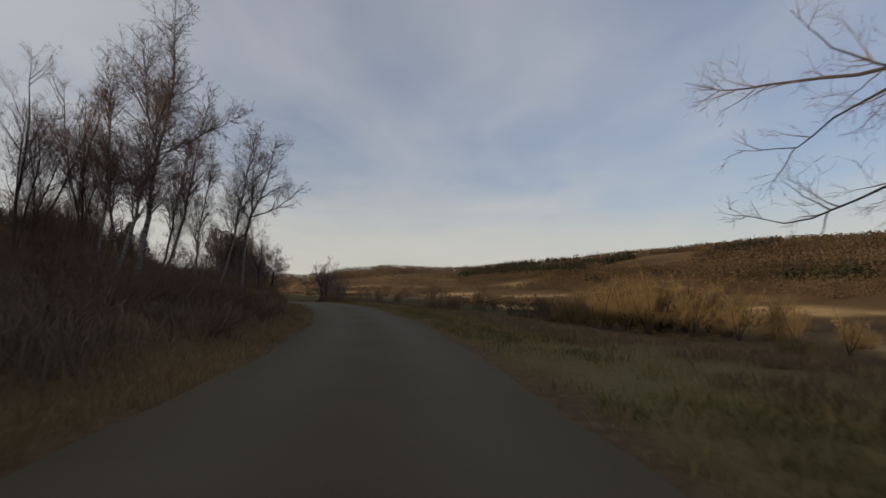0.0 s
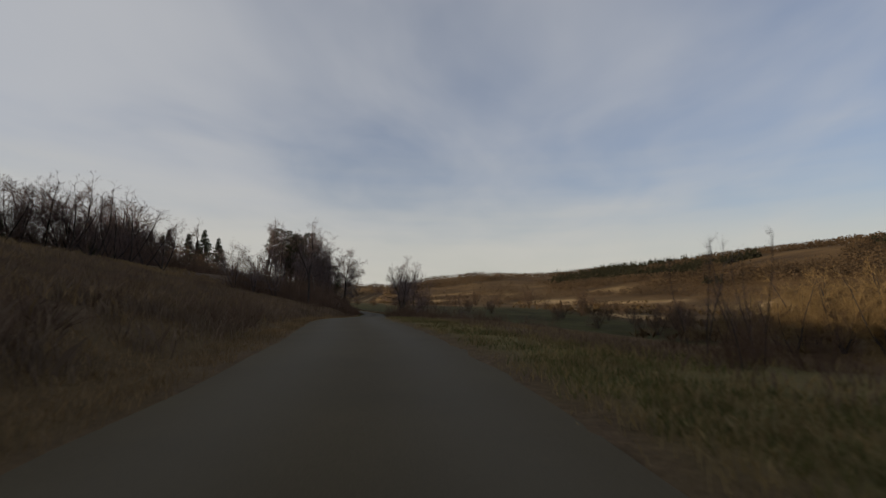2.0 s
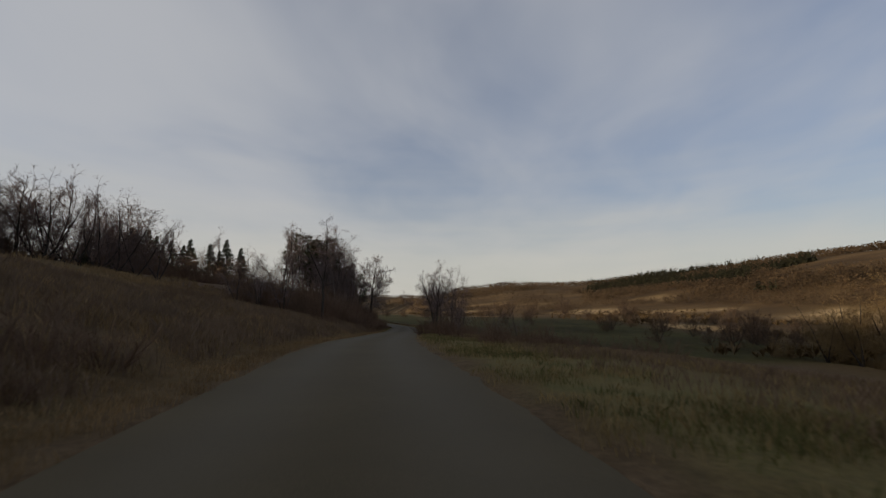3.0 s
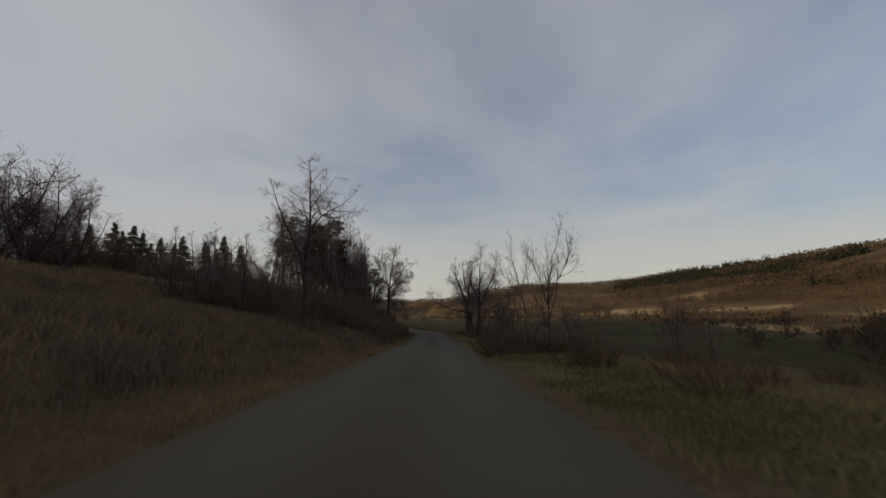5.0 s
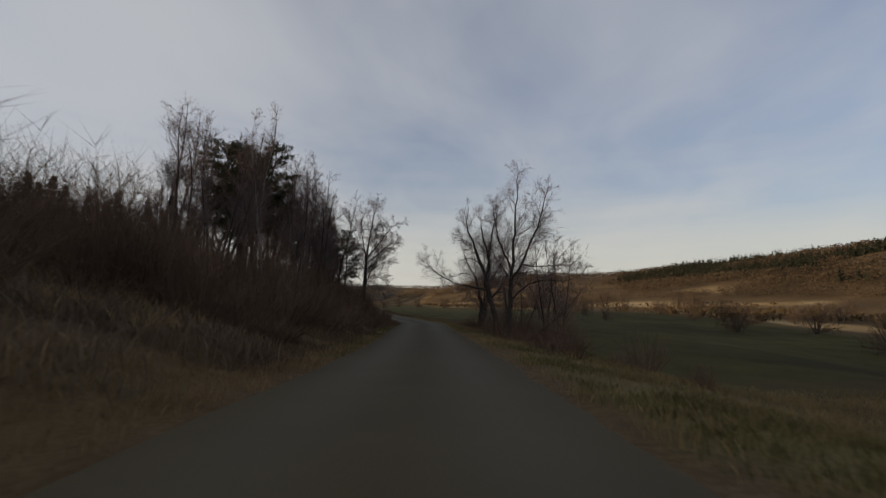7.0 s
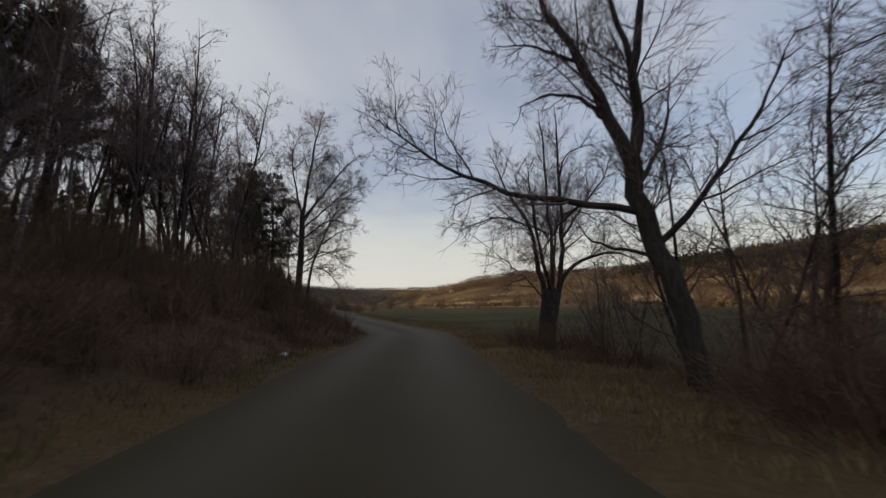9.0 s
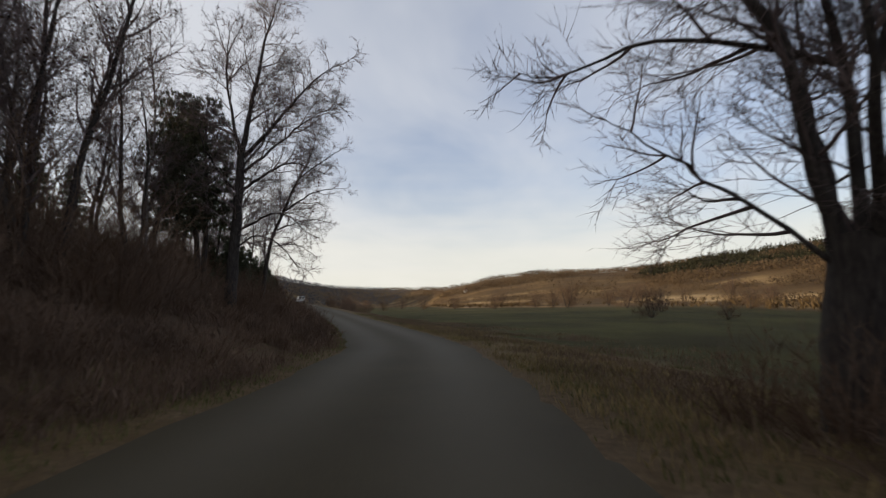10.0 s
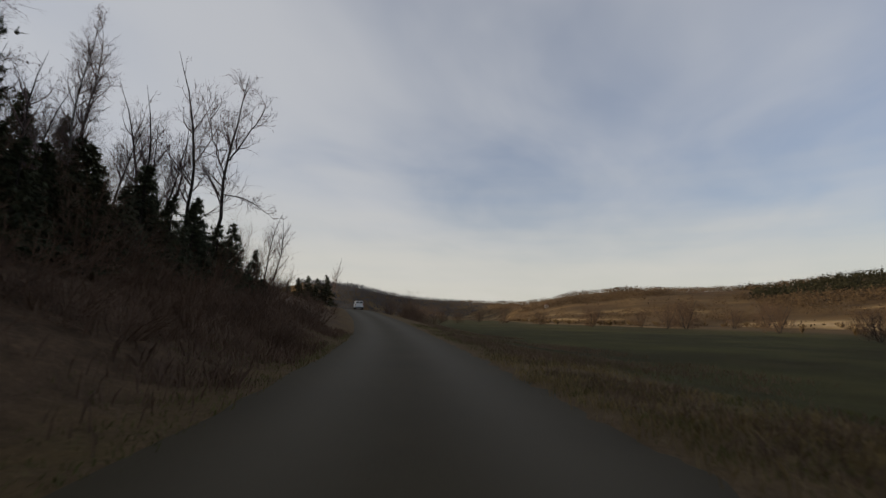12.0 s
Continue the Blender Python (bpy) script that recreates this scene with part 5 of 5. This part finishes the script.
for x, y, k in ((-46.0, 311.0, 1.4), (-51.0, 305.0, 1.2), (-72.4, 306.8, 1.1), (-24.0, 233.0, 0.8), (-29.0, 205.0, 0.8), (0.0, 262.0, 1.0), (16.0, 250.0, 1.1), (31.0, 240.0, 0.9), (-8.0, 300.0, 1.0), (44.0, 222.0, 1.1),
                (58.0, 205.0, 1.0), (-95.0, 330.0, 1.0), (-60.0, 335.0, 1.2), (20.0, 310.0, 1.2), (72.0, 180.0, 1.1), (50.0, 260.0, 1.0), (88.0, 165.0, 1.0), (33.0, 165.0, 1.3), (29.5, 146.0, 0.8), (36.0, 170.0, 1.0), (30.0, 345.0, 1.2), (95.0, 215.0, 1.3), (-20.0, 200.0, 0.5),
                (12.0, 214.0, 0.7), (3.0, 226.0, 0.6), (66.0, 290.0, 1.3), (110.0, 260.0, 1.2), (-115.0, 345.0, 1.0), (-140.0, 380.0, 1.1),
                (-46.6, 368.0, 1.9), (-10.3, 423.0, 2.2), (-82.0, 374.0, 1.5), (30.0, 400.0, 1.9), (-30.0, 352.0, 1.3), (-137.0, 313.0, 1.0), (-131.0, 318.0, 0.9), (-143.0, 310.0, 0.9), (-126.0, 323.0, 0.8)):
    copy_at(grey_bush, place(x, y, 53 * y, k))


# ---- far woods ----
def feather_trees(name, x, y, tall, wide, blades, mat, seed, label, cone=False):
    """Many far trees as one sheet of uneven spray: each is a fan of narrow boughs from a short stem."""
    rng = np.random.default_rng(seed)
    n = len(x)
    z = land(x, y)
    a = rng.uniform(0, 2 * math.pi, (n, blades))
    f = rng.uniform(0.0, 1.0, (n, blades))
    if cone:
        foot = tall[:, None] * (0.05 + 0.85 * f)
        out = wide[:, None] * (1.05 - f) * rng.uniform(0.6, 1.1, (n, blades))
        tipz = foot - 0.03 * tall[:, None]
        half = (0.10 * tall[:, None]) * np.ones_like(f)
    else:
        foot = tall[:, None] * rng.uniform(0.0, 0.45, (n, blades))
        out = wide[:, None] * np.sqrt(f) * rng.uniform(0.7, 1.1, (n, blades))
        tipz = foot + (tall[:, None] - foot) * np.sqrt(np.clip(1 - 0.8 * f, 0, 1)) * rng.uniform(0.75, 1.05, (n, blades))
        half = 0.075 * tall[:, None] * np.ones_like(f)
    dx, dy = np.cos(a), np.sin(a)
    root = np.stack([x[:, None] + 0.15 * out * dx, y[:, None] + 0.15 * out * dy, z[:, None] + foot], -1)
    tip = np.stack([x[:, None] + out * dx, y[:, None] + out * dy, z[:, None] + tipz], -1)
    mid = 0.5 * (root + tip)
    side = np.stack([-dy * half, dx * half, 0.35 * half if not cone else half * 1.0], -1)
    v = np.stack([root, mid - side, tip, mid + side], 2).reshape(-1, 3)
    i = np.arange(len(v) // 4) * 4
    me = bpy.data.meshes.new(name)
    me.from_pydata(v.tolist(), [], np.stack([i, i + 1, i + 2, i + 3], 1).tolist())
    me.materials.append(mat)
    tagged(new(name, me), label, "woodland", kind="stuff")


def crown_trees(name, x, y, tall, wide, clumps, mat, seed, label, cone=False):
    """Many far trees: each a crown of small tilted twig clumps round its own middle."""
    rng = np.random.default_rng(seed)
    n = len(x)
    z = land(x, y)
    a, f = rng.uniform(0, 2 * math.pi, (n, clumps)), rng.uniform(0, 1, (n, clumps))
    if cone:
        rad, up, half = wide[:, None] * (1.02 - f) * rng.uniform(0.5, 1.0, f.shape), tall[:, None] * (0.05 + 0.93 * f), tall[:, None] * 0.17 * (1.1 - f)
    else:
        rise = -1.0 + 2.0 * f
        rad = wide[:, None] * np.sqrt(np.clip(1 - rise * rise, 0.02, 1)) * rng.uniform(0.55, 1.05, f.shape)
        up, half = tall[:, None] * (0.55 + 0.45 * rise * rng.uniform(0.75, 1.1, f.shape)), tall[:, None] * rng.uniform(0.07, 0.15, f.shape)
    mid = np.stack([x[:, None] + rad * np.cos(a), y[:, None] + rad * np.sin(a), z[:, None] + up], -1)
    out = np.stack([0.6 * np.cos(a), 0.6 * np.sin(a), 0.5 + 0 * f], -1) + rng.normal(0, 0.45, (*f.shape, 3))
    out /= np.linalg.norm(out, axis=-1, keepdims=True)
    p = np.cross(out, rng.normal(size=(*f.shape, 3)))
    p /= np.linalg.norm(p, axis=-1, keepdims=True) + 1e-9
    q = np.cross(out, p)
    h = half[..., None]
    k = rng.uniform(0.6, 1.25, (*f.shape, 4, 1))
    v = np.stack([mid - p * h * k[..., 0, :], mid - q * h * k[..., 1, :], mid + p * h * k[..., 2, :], mid + q * h * k[..., 3, :]], 2).reshape(-1, 3)
    i = np.arange(len(v) // 4) * 4
    me = bpy.data.meshes.new(name)
    me.from_pydata(v.tolist(), [], np.stack([i, i + 1, i + 2, i + 3], 1).tolist())
    me.materials.append(mat)
    tagged(new(name, me), label, "woodland", kind="stuff")


def far_woods():
    rng = np.random.default_rng(900)
    n = 42000
    th, u = rng.uniform(-60, 62, n), rng.uniform(-0.1, 1.35, n)
    r = np.interp(th, BEARING, FOOT_R) + u * (np.interp(th, BEARING, RIDGE_R) - np.interp(th, BEARING, FOOT_R))
    x, y = HUB[0] + r * np.sin(np.radians(th)), HUB[1] + r * np.cos(np.radians(th))
    s, d, _ = along(x, y)
    patch = wobble(x, y, 48, 11) + 0.6 * wobble(x, y, 21, 12)
    west = th < 3.5
    belts = ((u > 0.90) & (u < 1.06) & (patch > -1.1)) | ((u > 0.46) & (u < 0.60) & (patch > 0.0)) | ((u > 0.14) & (u < 0.20) & (patch > -0.2)) | ((u > 0.08) & (patch > 0.30)) | ((u > 0.05) & (rng.random(n) < 0.10))
    clearing = (th > 23) & (th < 34) & (u > 0.48) & (u < 0.82)
    slope = (u > 0.17 + 0.06 * wobble(x, y, 45, 13)) & ~(clearing & (patch > -1.0)) & (patch > -1.05)
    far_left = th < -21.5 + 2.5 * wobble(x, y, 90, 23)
    bare = np.where(far_left, u > 0.12, np.where(west, belts, slope)) | ((u > -0.06) & (u < 0.0) & (patch > 0.1))
    pinish = (th > 3) & (th < 21) & (u > 0.50 + 0.16 * wobble(x, y, 55, 25)) & (wobble(x, y, 35, 14) > -0.25) | (th > 21) & (u > 0.3) & (wobble(x, y, 30, 15) > 0.70) | far_left & (wobble(x, y, 60, 16) > 0.25) & (u > 0.3)
    right = (d < 0) | (th < -18)
    tall = rng.uniform(3.5, 11.0, n) * np.where(far_left, 0.8, np.where(u > 0.3, 1, 0.6))
    pick = bare & ~pinish & ~far_left & right & (r > 230)
    crown_trees("far_bare_wood", x[pick], y[pick], tall[pick] * np.where(u[pick] > 0.86, 0.74, 0.66), tall[pick] * rng.uniform(0.5, 0.85, pick.sum()), 14, FAR_WOOD, 901, "brown leafless woods on the far hillside")
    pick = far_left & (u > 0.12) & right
    # the farthest trees carry the air's haze in their base colour
    crown_trees("distant_wood", x[pick], y[pick], tall[pick], tall[pick] * 0.7, 8, HAZE_TINTED_WOOD, 904, "woods on the distant hills, tinted blue-grey for haze")
    pick = pinish & ~far_left & right & (rng.random(n) < 0.75)
    crown_trees("far_conifer_wood", x[pick], y[pick], tall[pick] * 1.1, tall[pick] * 0.32, 12, FAR_PINE, 902, "dark green conifers on the far hillside", cone=True)
    # low scrub and reeds on the valley floor
    n = 5200
    th, u = rng.uniform(-20, 60, n), rng.uniform(-0.62, 0.06, n)
    r = np.interp(th, BEARING, FOOT_R) + u * (np.interp(th, BEARING, RIDGE_R) - np.interp(th, BEARING, FOOT_R))
    x, y = HUB[0] + r * np.sin(np.radians(th)), HUB[1] + r * np.cos(np.radians(th))
    s, d, _ = along(x, y)
    keep = (d < -40) & (wobble(x, y, 26, 21) + 0.5 * wobble(x, y, 11, 22) > 0.12) & ((s < 118) | (u > -0.27))
    tall = rng.uniform(0.8, 3.2, n)
    feather_trees("valley_scrub", x[keep], y[keep], tall[keep], tall[keep] * rng.uniform(0.6, 1.1, keep.sum()), 14, SCRUB, 903, "ochre scrub and reeds on the valley floor")


far_woods()


# ---- grass ----
def grass(name, x, y, tall, width, mat, seed, label):
    rng = np.random.default_rng(seed)
    n = len(x)
    z = land(x, y)
    a, lean = rng.uniform(0, 2 * math.pi, n), rng.uniform(0.1, 0.75, n)
    h = tall * rng.uniform(0.5, 1.15, n)
    root = np.stack([x, y, z - 0.02], 1)
    tip = root + np.stack([np.cos(a) * lean * h, np.sin(a) * lean * h, h], 1)
    mid = root + np.stack([np.cos(a) * lean * h * 0.3, np.sin(a) * lean * h * 0.3, h * 0.6], 1)
    b = rng.uniform(0, 2 * math.pi, n)
    side = np.stack([np.cos(b), np.sin(b), b * 0], 1) * width
    v = np.stack([root - side, root + side, mid + side * 0.7, tip, mid - side * 0.7], 1).reshape(-1, 3)
    i = np.arange(n) * 5
    me = bpy.data.meshes.new(name)
    me.from_pydata(v.tolist(), [], np.stack([i, i + 1, i + 2, i + 3, i + 4], 1).tolist())
    me.materials.append(mat)
    tagged(new(name, me), label, "grass", kind="stuff")


def tufted(rng, n, tufts, span, spread, patchy=0.0):
    """Blades gathered in tufts over a stretch of verge, thinner between patches."""
    cx, cy = scatter(rng, tufts * (2 if patchy else 1), *span)
    if patchy:
        order = np.argsort(-(wobble(cx, cy, 2.6, 31) + 0.7 * wobble(cx, cy, 1.1, 32) + rng.normal(0, patchy, len(cx))))[:tufts]
        cx, cy = cx[order], cy[order]
    k = rng.integers(0, tufts, n)
    return cx[k] + rng.normal(0, spread, n), cy[k] + rng.normal(0, spread, n)


rng = np.random.default_rng(301)
x, y = tufted(rng, 60000, 5000, (-4, 118, 2.7, 6.0), 0.16, 1.6)
grass("verge_grass", x, y, 0.19, 0.007, STRAW, 302, "short dead grass along the left road edge")
x, y = tufted(rng, 64000, 4200, (-4, 175, -7.5, -2.75), 0.18, 0.7)
grass("verge_grass", x, y, 0.18, 0.007, OLIVE, 303, "short dead grass along the right road edge")
x, y = tufted(rng, 46000, 2600, (-4, 110, -7.0, -3.0), 0.2, 0.5)
grass("green_grass", x, y, 0.17, 0.009, GREEN, 304, "short green grass along the right verge")
x, y = tufted(rng, 56000, 3000, (22, 112, 5.5, 34), 0.25, 0.9)
grass("tall_dead_grass", x, y, 0.55, 0.016, STRAW, 305, "tall dead grass on the left-hand slope")
x, y = tufted(rng, 80000, 5200, (-2, 110, -24, -5.0), 0.22, 0.6)
grass("tall_dead_grass", x, y, 0.27, 0.008, OLIVE, 306, "tall dead grass on the slope to the valley")
x, y = tufted(rng, 30000, 2400, (108, 205, -10, -2.9), 0.2, 0.5)
grass("green_grass", x, y, 0.13, 0.009, GREEN, 313, "short green grass between road and field")
x, y = tufted(rng, 14000, 900, (110, 190, -7.5, -3.4), 0.22, 0.4)
grass("tall_dead_grass", x, y, 0.20, 0.009, WEED, 307, "rough dead grass between road and field")


x, y = tufted(rng, 40000, 2600, (-4, 60, -22, -5.6), 0.3, 0.8)
grass("dead_weeds", x, y, 0.34, 0.012, WEED, 308, "brown dead weeds on the slope to the valley")
x, y = tufted(rng, 15000, 800, (132, 215, -15, -4.0), 0.5, 0.3)
grass("dead_weeds", x, y, 0.26, 0.012, WEED, 309, "brown dead weeds along the field's edge")
x, y = tufted(rng, 30000, 1400, (2, 62, 4.2, 16), 0.3, 0.9)
grass("dead_weeds", x, y, 0.6, 0.013, WEED, 310, "brown dead weeds on the first bank")
x, y = tufted(rng, 34000, 1500, (58, 104, 4.2, 22), 0.3, 0.9)
grass("dead_weeds", x, y, 0.6, 0.014, WEED, 312, "reddish-brown dead weeds on the left-hand slope")
x, y = tufted(rng, 36000, 2400, (100, 150, 3.4, 11), 0.25, 0.9)
grass("dead_weeds", x, y, 0.28, 0.010, BRUSH, 315, "brown dead weeds and litter at the foot of the wood")
x, y = tufted(rng, 24000, 2400, (104, 190, 2.7, 4.6), 0.2, 1.2)
grass("green_grass", x, y, 0.12, 0.008, GREEN, 314, "short dull green grass along the left road edge by the wood")
x, y = tufted(rng, 26000, 1100, (138, 190, 3.2, 7.5), 0.25, 0.9)
grass("dead_weeds", x, y, 0.38, 0.010, BRUSH, 311, "brown dead weeds at the foot of the steep bank")


# ---- the van ahead, litter, a far house ----
def plain(name, colour, roughness=0.5, metal=0.0, specular=0.4):
    m, nt, b = material(name, roughness, specular)
    c, _ = colour_noise(nt, nt.nodes.new("ShaderNodeTexCoord").outputs["Object"], 2.5, [(0.3, tuple(0.86 * v for v in colour)), (0.7, colour)])
    nt.links.new(c, b.inputs["Base Color"])
    b.inputs["Metallic"].default_value = metal
    return m


def box(size, at, bevel=0.0, taper=1.0):
    """A box with rounded edges; taper narrows its top."""
    bm = bmesh.new()
    bmesh.ops.create_cube(bm, size=1.0)
    for v in bm.verts:
        k = taper if v.co.z > 0 else 1.0
        v.co = Vector((v.co.x * size[0] * k, v.co.y * size[1], v.co.z * size[2]))
    if bevel:
        bmesh.ops.bevel(bm, geom=bm.edges[:], offset=bevel, segments=2, affect="EDGES")
    for v in bm.verts:
        v.co += Vector(at)
    v, f = [tuple(q.co) for q in bm.verts], [tuple(q.index for q in face.verts) for face in bm.faces]
    bm.free()
    return v, f


def wheel(radius, width, at):
    bm = bmesh.new()
    bmesh.ops.create_cone(bm, cap_ends=True, segments=20, radius1=radius, radius2=radius, depth=width, matrix=Matrix.Rotation(math.pi / 2, 4, "Y"))
    bmesh.ops.bevel(bm, geom=[e for e in bm.edges if len(e.link_faces) == 2 and any(len(f.verts) > 4 for f in e.link_faces)], offset=0.03, segments=2, affect="EDGES")
    for v in bm.verts:
        v.co += Vector(at)
    v, f = [tuple(q.co) for q in bm.verts], [tuple(q.index for q in face.verts) for face in bm.faces]
    bm.free()
    return v, f


WHITE, GLASS, RUBBER, RED, GREY = plain("white_van_paint", (0.78, 0.78, 0.76), 0.35), plain("dark_glass", (0.03, 0.035, 0.04), 0.1), plain("black_rubber", (0.02, 0.02, 0.02), 0.9), \
    plain("red_lamp", (0.35, 0.02, 0.02), 0.25), plain("grey_plastic", (0.08, 0.08, 0.085), 0.6)


def van(x, y, turn):
    """A small delivery van, seen from behind; it heads along its own +y."""
    root = tagged(new("delivery_van"), "small white delivery van on the road", "van")
    body = part("body", box((1.78, 4.2, 0.95), (0, 0, 0.82), 0.10), WHITE, root)
    part("cargo_roof", box((1.72, 3.0, 0.62), (0, -0.55, 1.54), 0.09, 0.90), WHITE, root)
    part("cab", box((1.66, 0.85, 0.5), (0, 1.2, 1.46), 0.12, 0.84), GLASS, root, "dark-glazed cab")
    part("bumper", box((1.76, 0.16, 0.24), (0, -2.12, 0.45), 0.04), GREY, root, "grey plastic bumper")
    for sx in (-1, 1):
        part("rear_window", box((0.62, 0.03, 0.40), (sx * 0.37, -2.045, 1.52), 0.01, 0.94), GLASS, root, "dark rear window")
        part("tail_lamp", box((0.13, 0.06, 0.42), (sx * 0.80, -2.09, 1.02), 0.02), RED, root, "red tail lamp")
        for py in (-1.35, 1.35):
            part("wheel", wheel(0.32, 0.2, (sx * 0.80, py, 0.32)), RUBBER, root, "black tyre")
    part("number_plate", box((0.5, 0.02, 0.11), (0, -2.205, 0.62)), WHITE, root)
    root.matrix_basis = pose(x, y, float(along([x], [y])[2][0]) + 0.03, 0, 0, turn)


van(-111.0, 236.6, 41)


def litter(x, y):
    """A crumpled scrap of white packaging."""
    rng = np.random.default_rng(8)
    bm = bmesh.new()
    bmesh.ops.create_grid(bm, x_segments=7, y_segments=5, size=0.5)
    for v in bm.verts:
        v.co = Vector((v.co.x * 0.32, v.co.y * 0.2, 0.06 + 0.05 * math.cos(5 * v.co.x) + rng.normal(0, 0.015)))
    made = [tuple(q.co) for q in bm.verts], [tuple(q.index for q in face.verts) for face in bm.faces]
    bm.free()
    ob = tagged(new("plastic_litter", mesh("plastic_litter", *made, WHITE)), "crumpled white plastic litter on the grass verge", "litter")
    mod = ob.modifiers.new("thickness", "SOLIDIFY")
    mod.thickness = 0.02
    ob.matrix_basis = pose(x, y, height(x, y) + 0.0, 24, -6, 15)


litter(-43.0, 127.2)


def house(x, y):
    root = tagged(new("farmhouse"), "small far white farmhouse with a brown roof", "house")
    z = height(x, y)
    part("wall", box((5, 8, 4.6), (0, 0, 2.0)), WHITE, root)
    bm = bmesh.new()
    pts = [bm.verts.new(p) for p in ((-2.9, -4.4, 4.1), (2.9, -4.4, 4.1), (0, -4.4, 6.8), (-2.9, 4.4, 4.1), (2.9, 4.4, 4.1), (0, 4.4, 6.8))]
    for f in ((0, 1, 2), (5, 4, 3), (0, 2, 5, 3), (1, 4, 5, 2), (0, 3, 4, 1)):
        bm.faces.new([pts[k] for k in f])
    bm.verts.index_update()
    part("roof", ([tuple(q.co) for q in bm.verts], [tuple(q.index for q in f.verts) for f in bm.faces]), plain("brown_tiles", (0.16, 0.075, 0.05), 0.9), root, "brown tiled roof")
    bm.free()
    for k in (-1.3, 1.3):
        part("window", box((0.9, 0.2, 1.2), (k, -4.05, 2.4)), GLASS, root)
    root.matrix_basis = pose(x, y, z - 0.3, 0, 0, 20)


house(-204.0, 778.0)


def stream():
    """Still water in the stream bed."""
    m, nt, b = material("stream_water", 0.08, 0.5)
    c, f = colour_noise(nt, world_xyz(nt), 0.4, [(0.3, (0.030, 0.034, 0.030)), (0.7, (0.050, 0.052, 0.044))])
    nt.links.new(c, b.inputs["Base Color"])
    bump(nt, b, f, 0.1, 0.05)
    verts, faces = [], []
    n = 60
    for k in range(n):
        s = -40 + 165 * k / (n - 1)
        j = np.clip(np.searchsorted(RUN, s + START) - 1, 0, len(SEG) - 1)
        t = SEG[j] / SEG_LEN[j]
        p = LINE[j, :2] + t * (s + START - RUN[j])
        d = -(72 + 5 * float(wobble(np.array(s), np.array(0.0), 30, 4)))
        for o in (-4.5, 4.5):
            verts.append((p[0] - t[1] * (d + o), p[1] + t[0] * (d + o), -7.45))
    faces = [(2 * k, 2 * k + 2, 2 * k + 3, 2 * k + 1) for k in range(n - 1)]
    tagged(new("water", mesh("water", verts, faces, m)), "still grey water in the stream bed", "water", kind="structure")


stream()
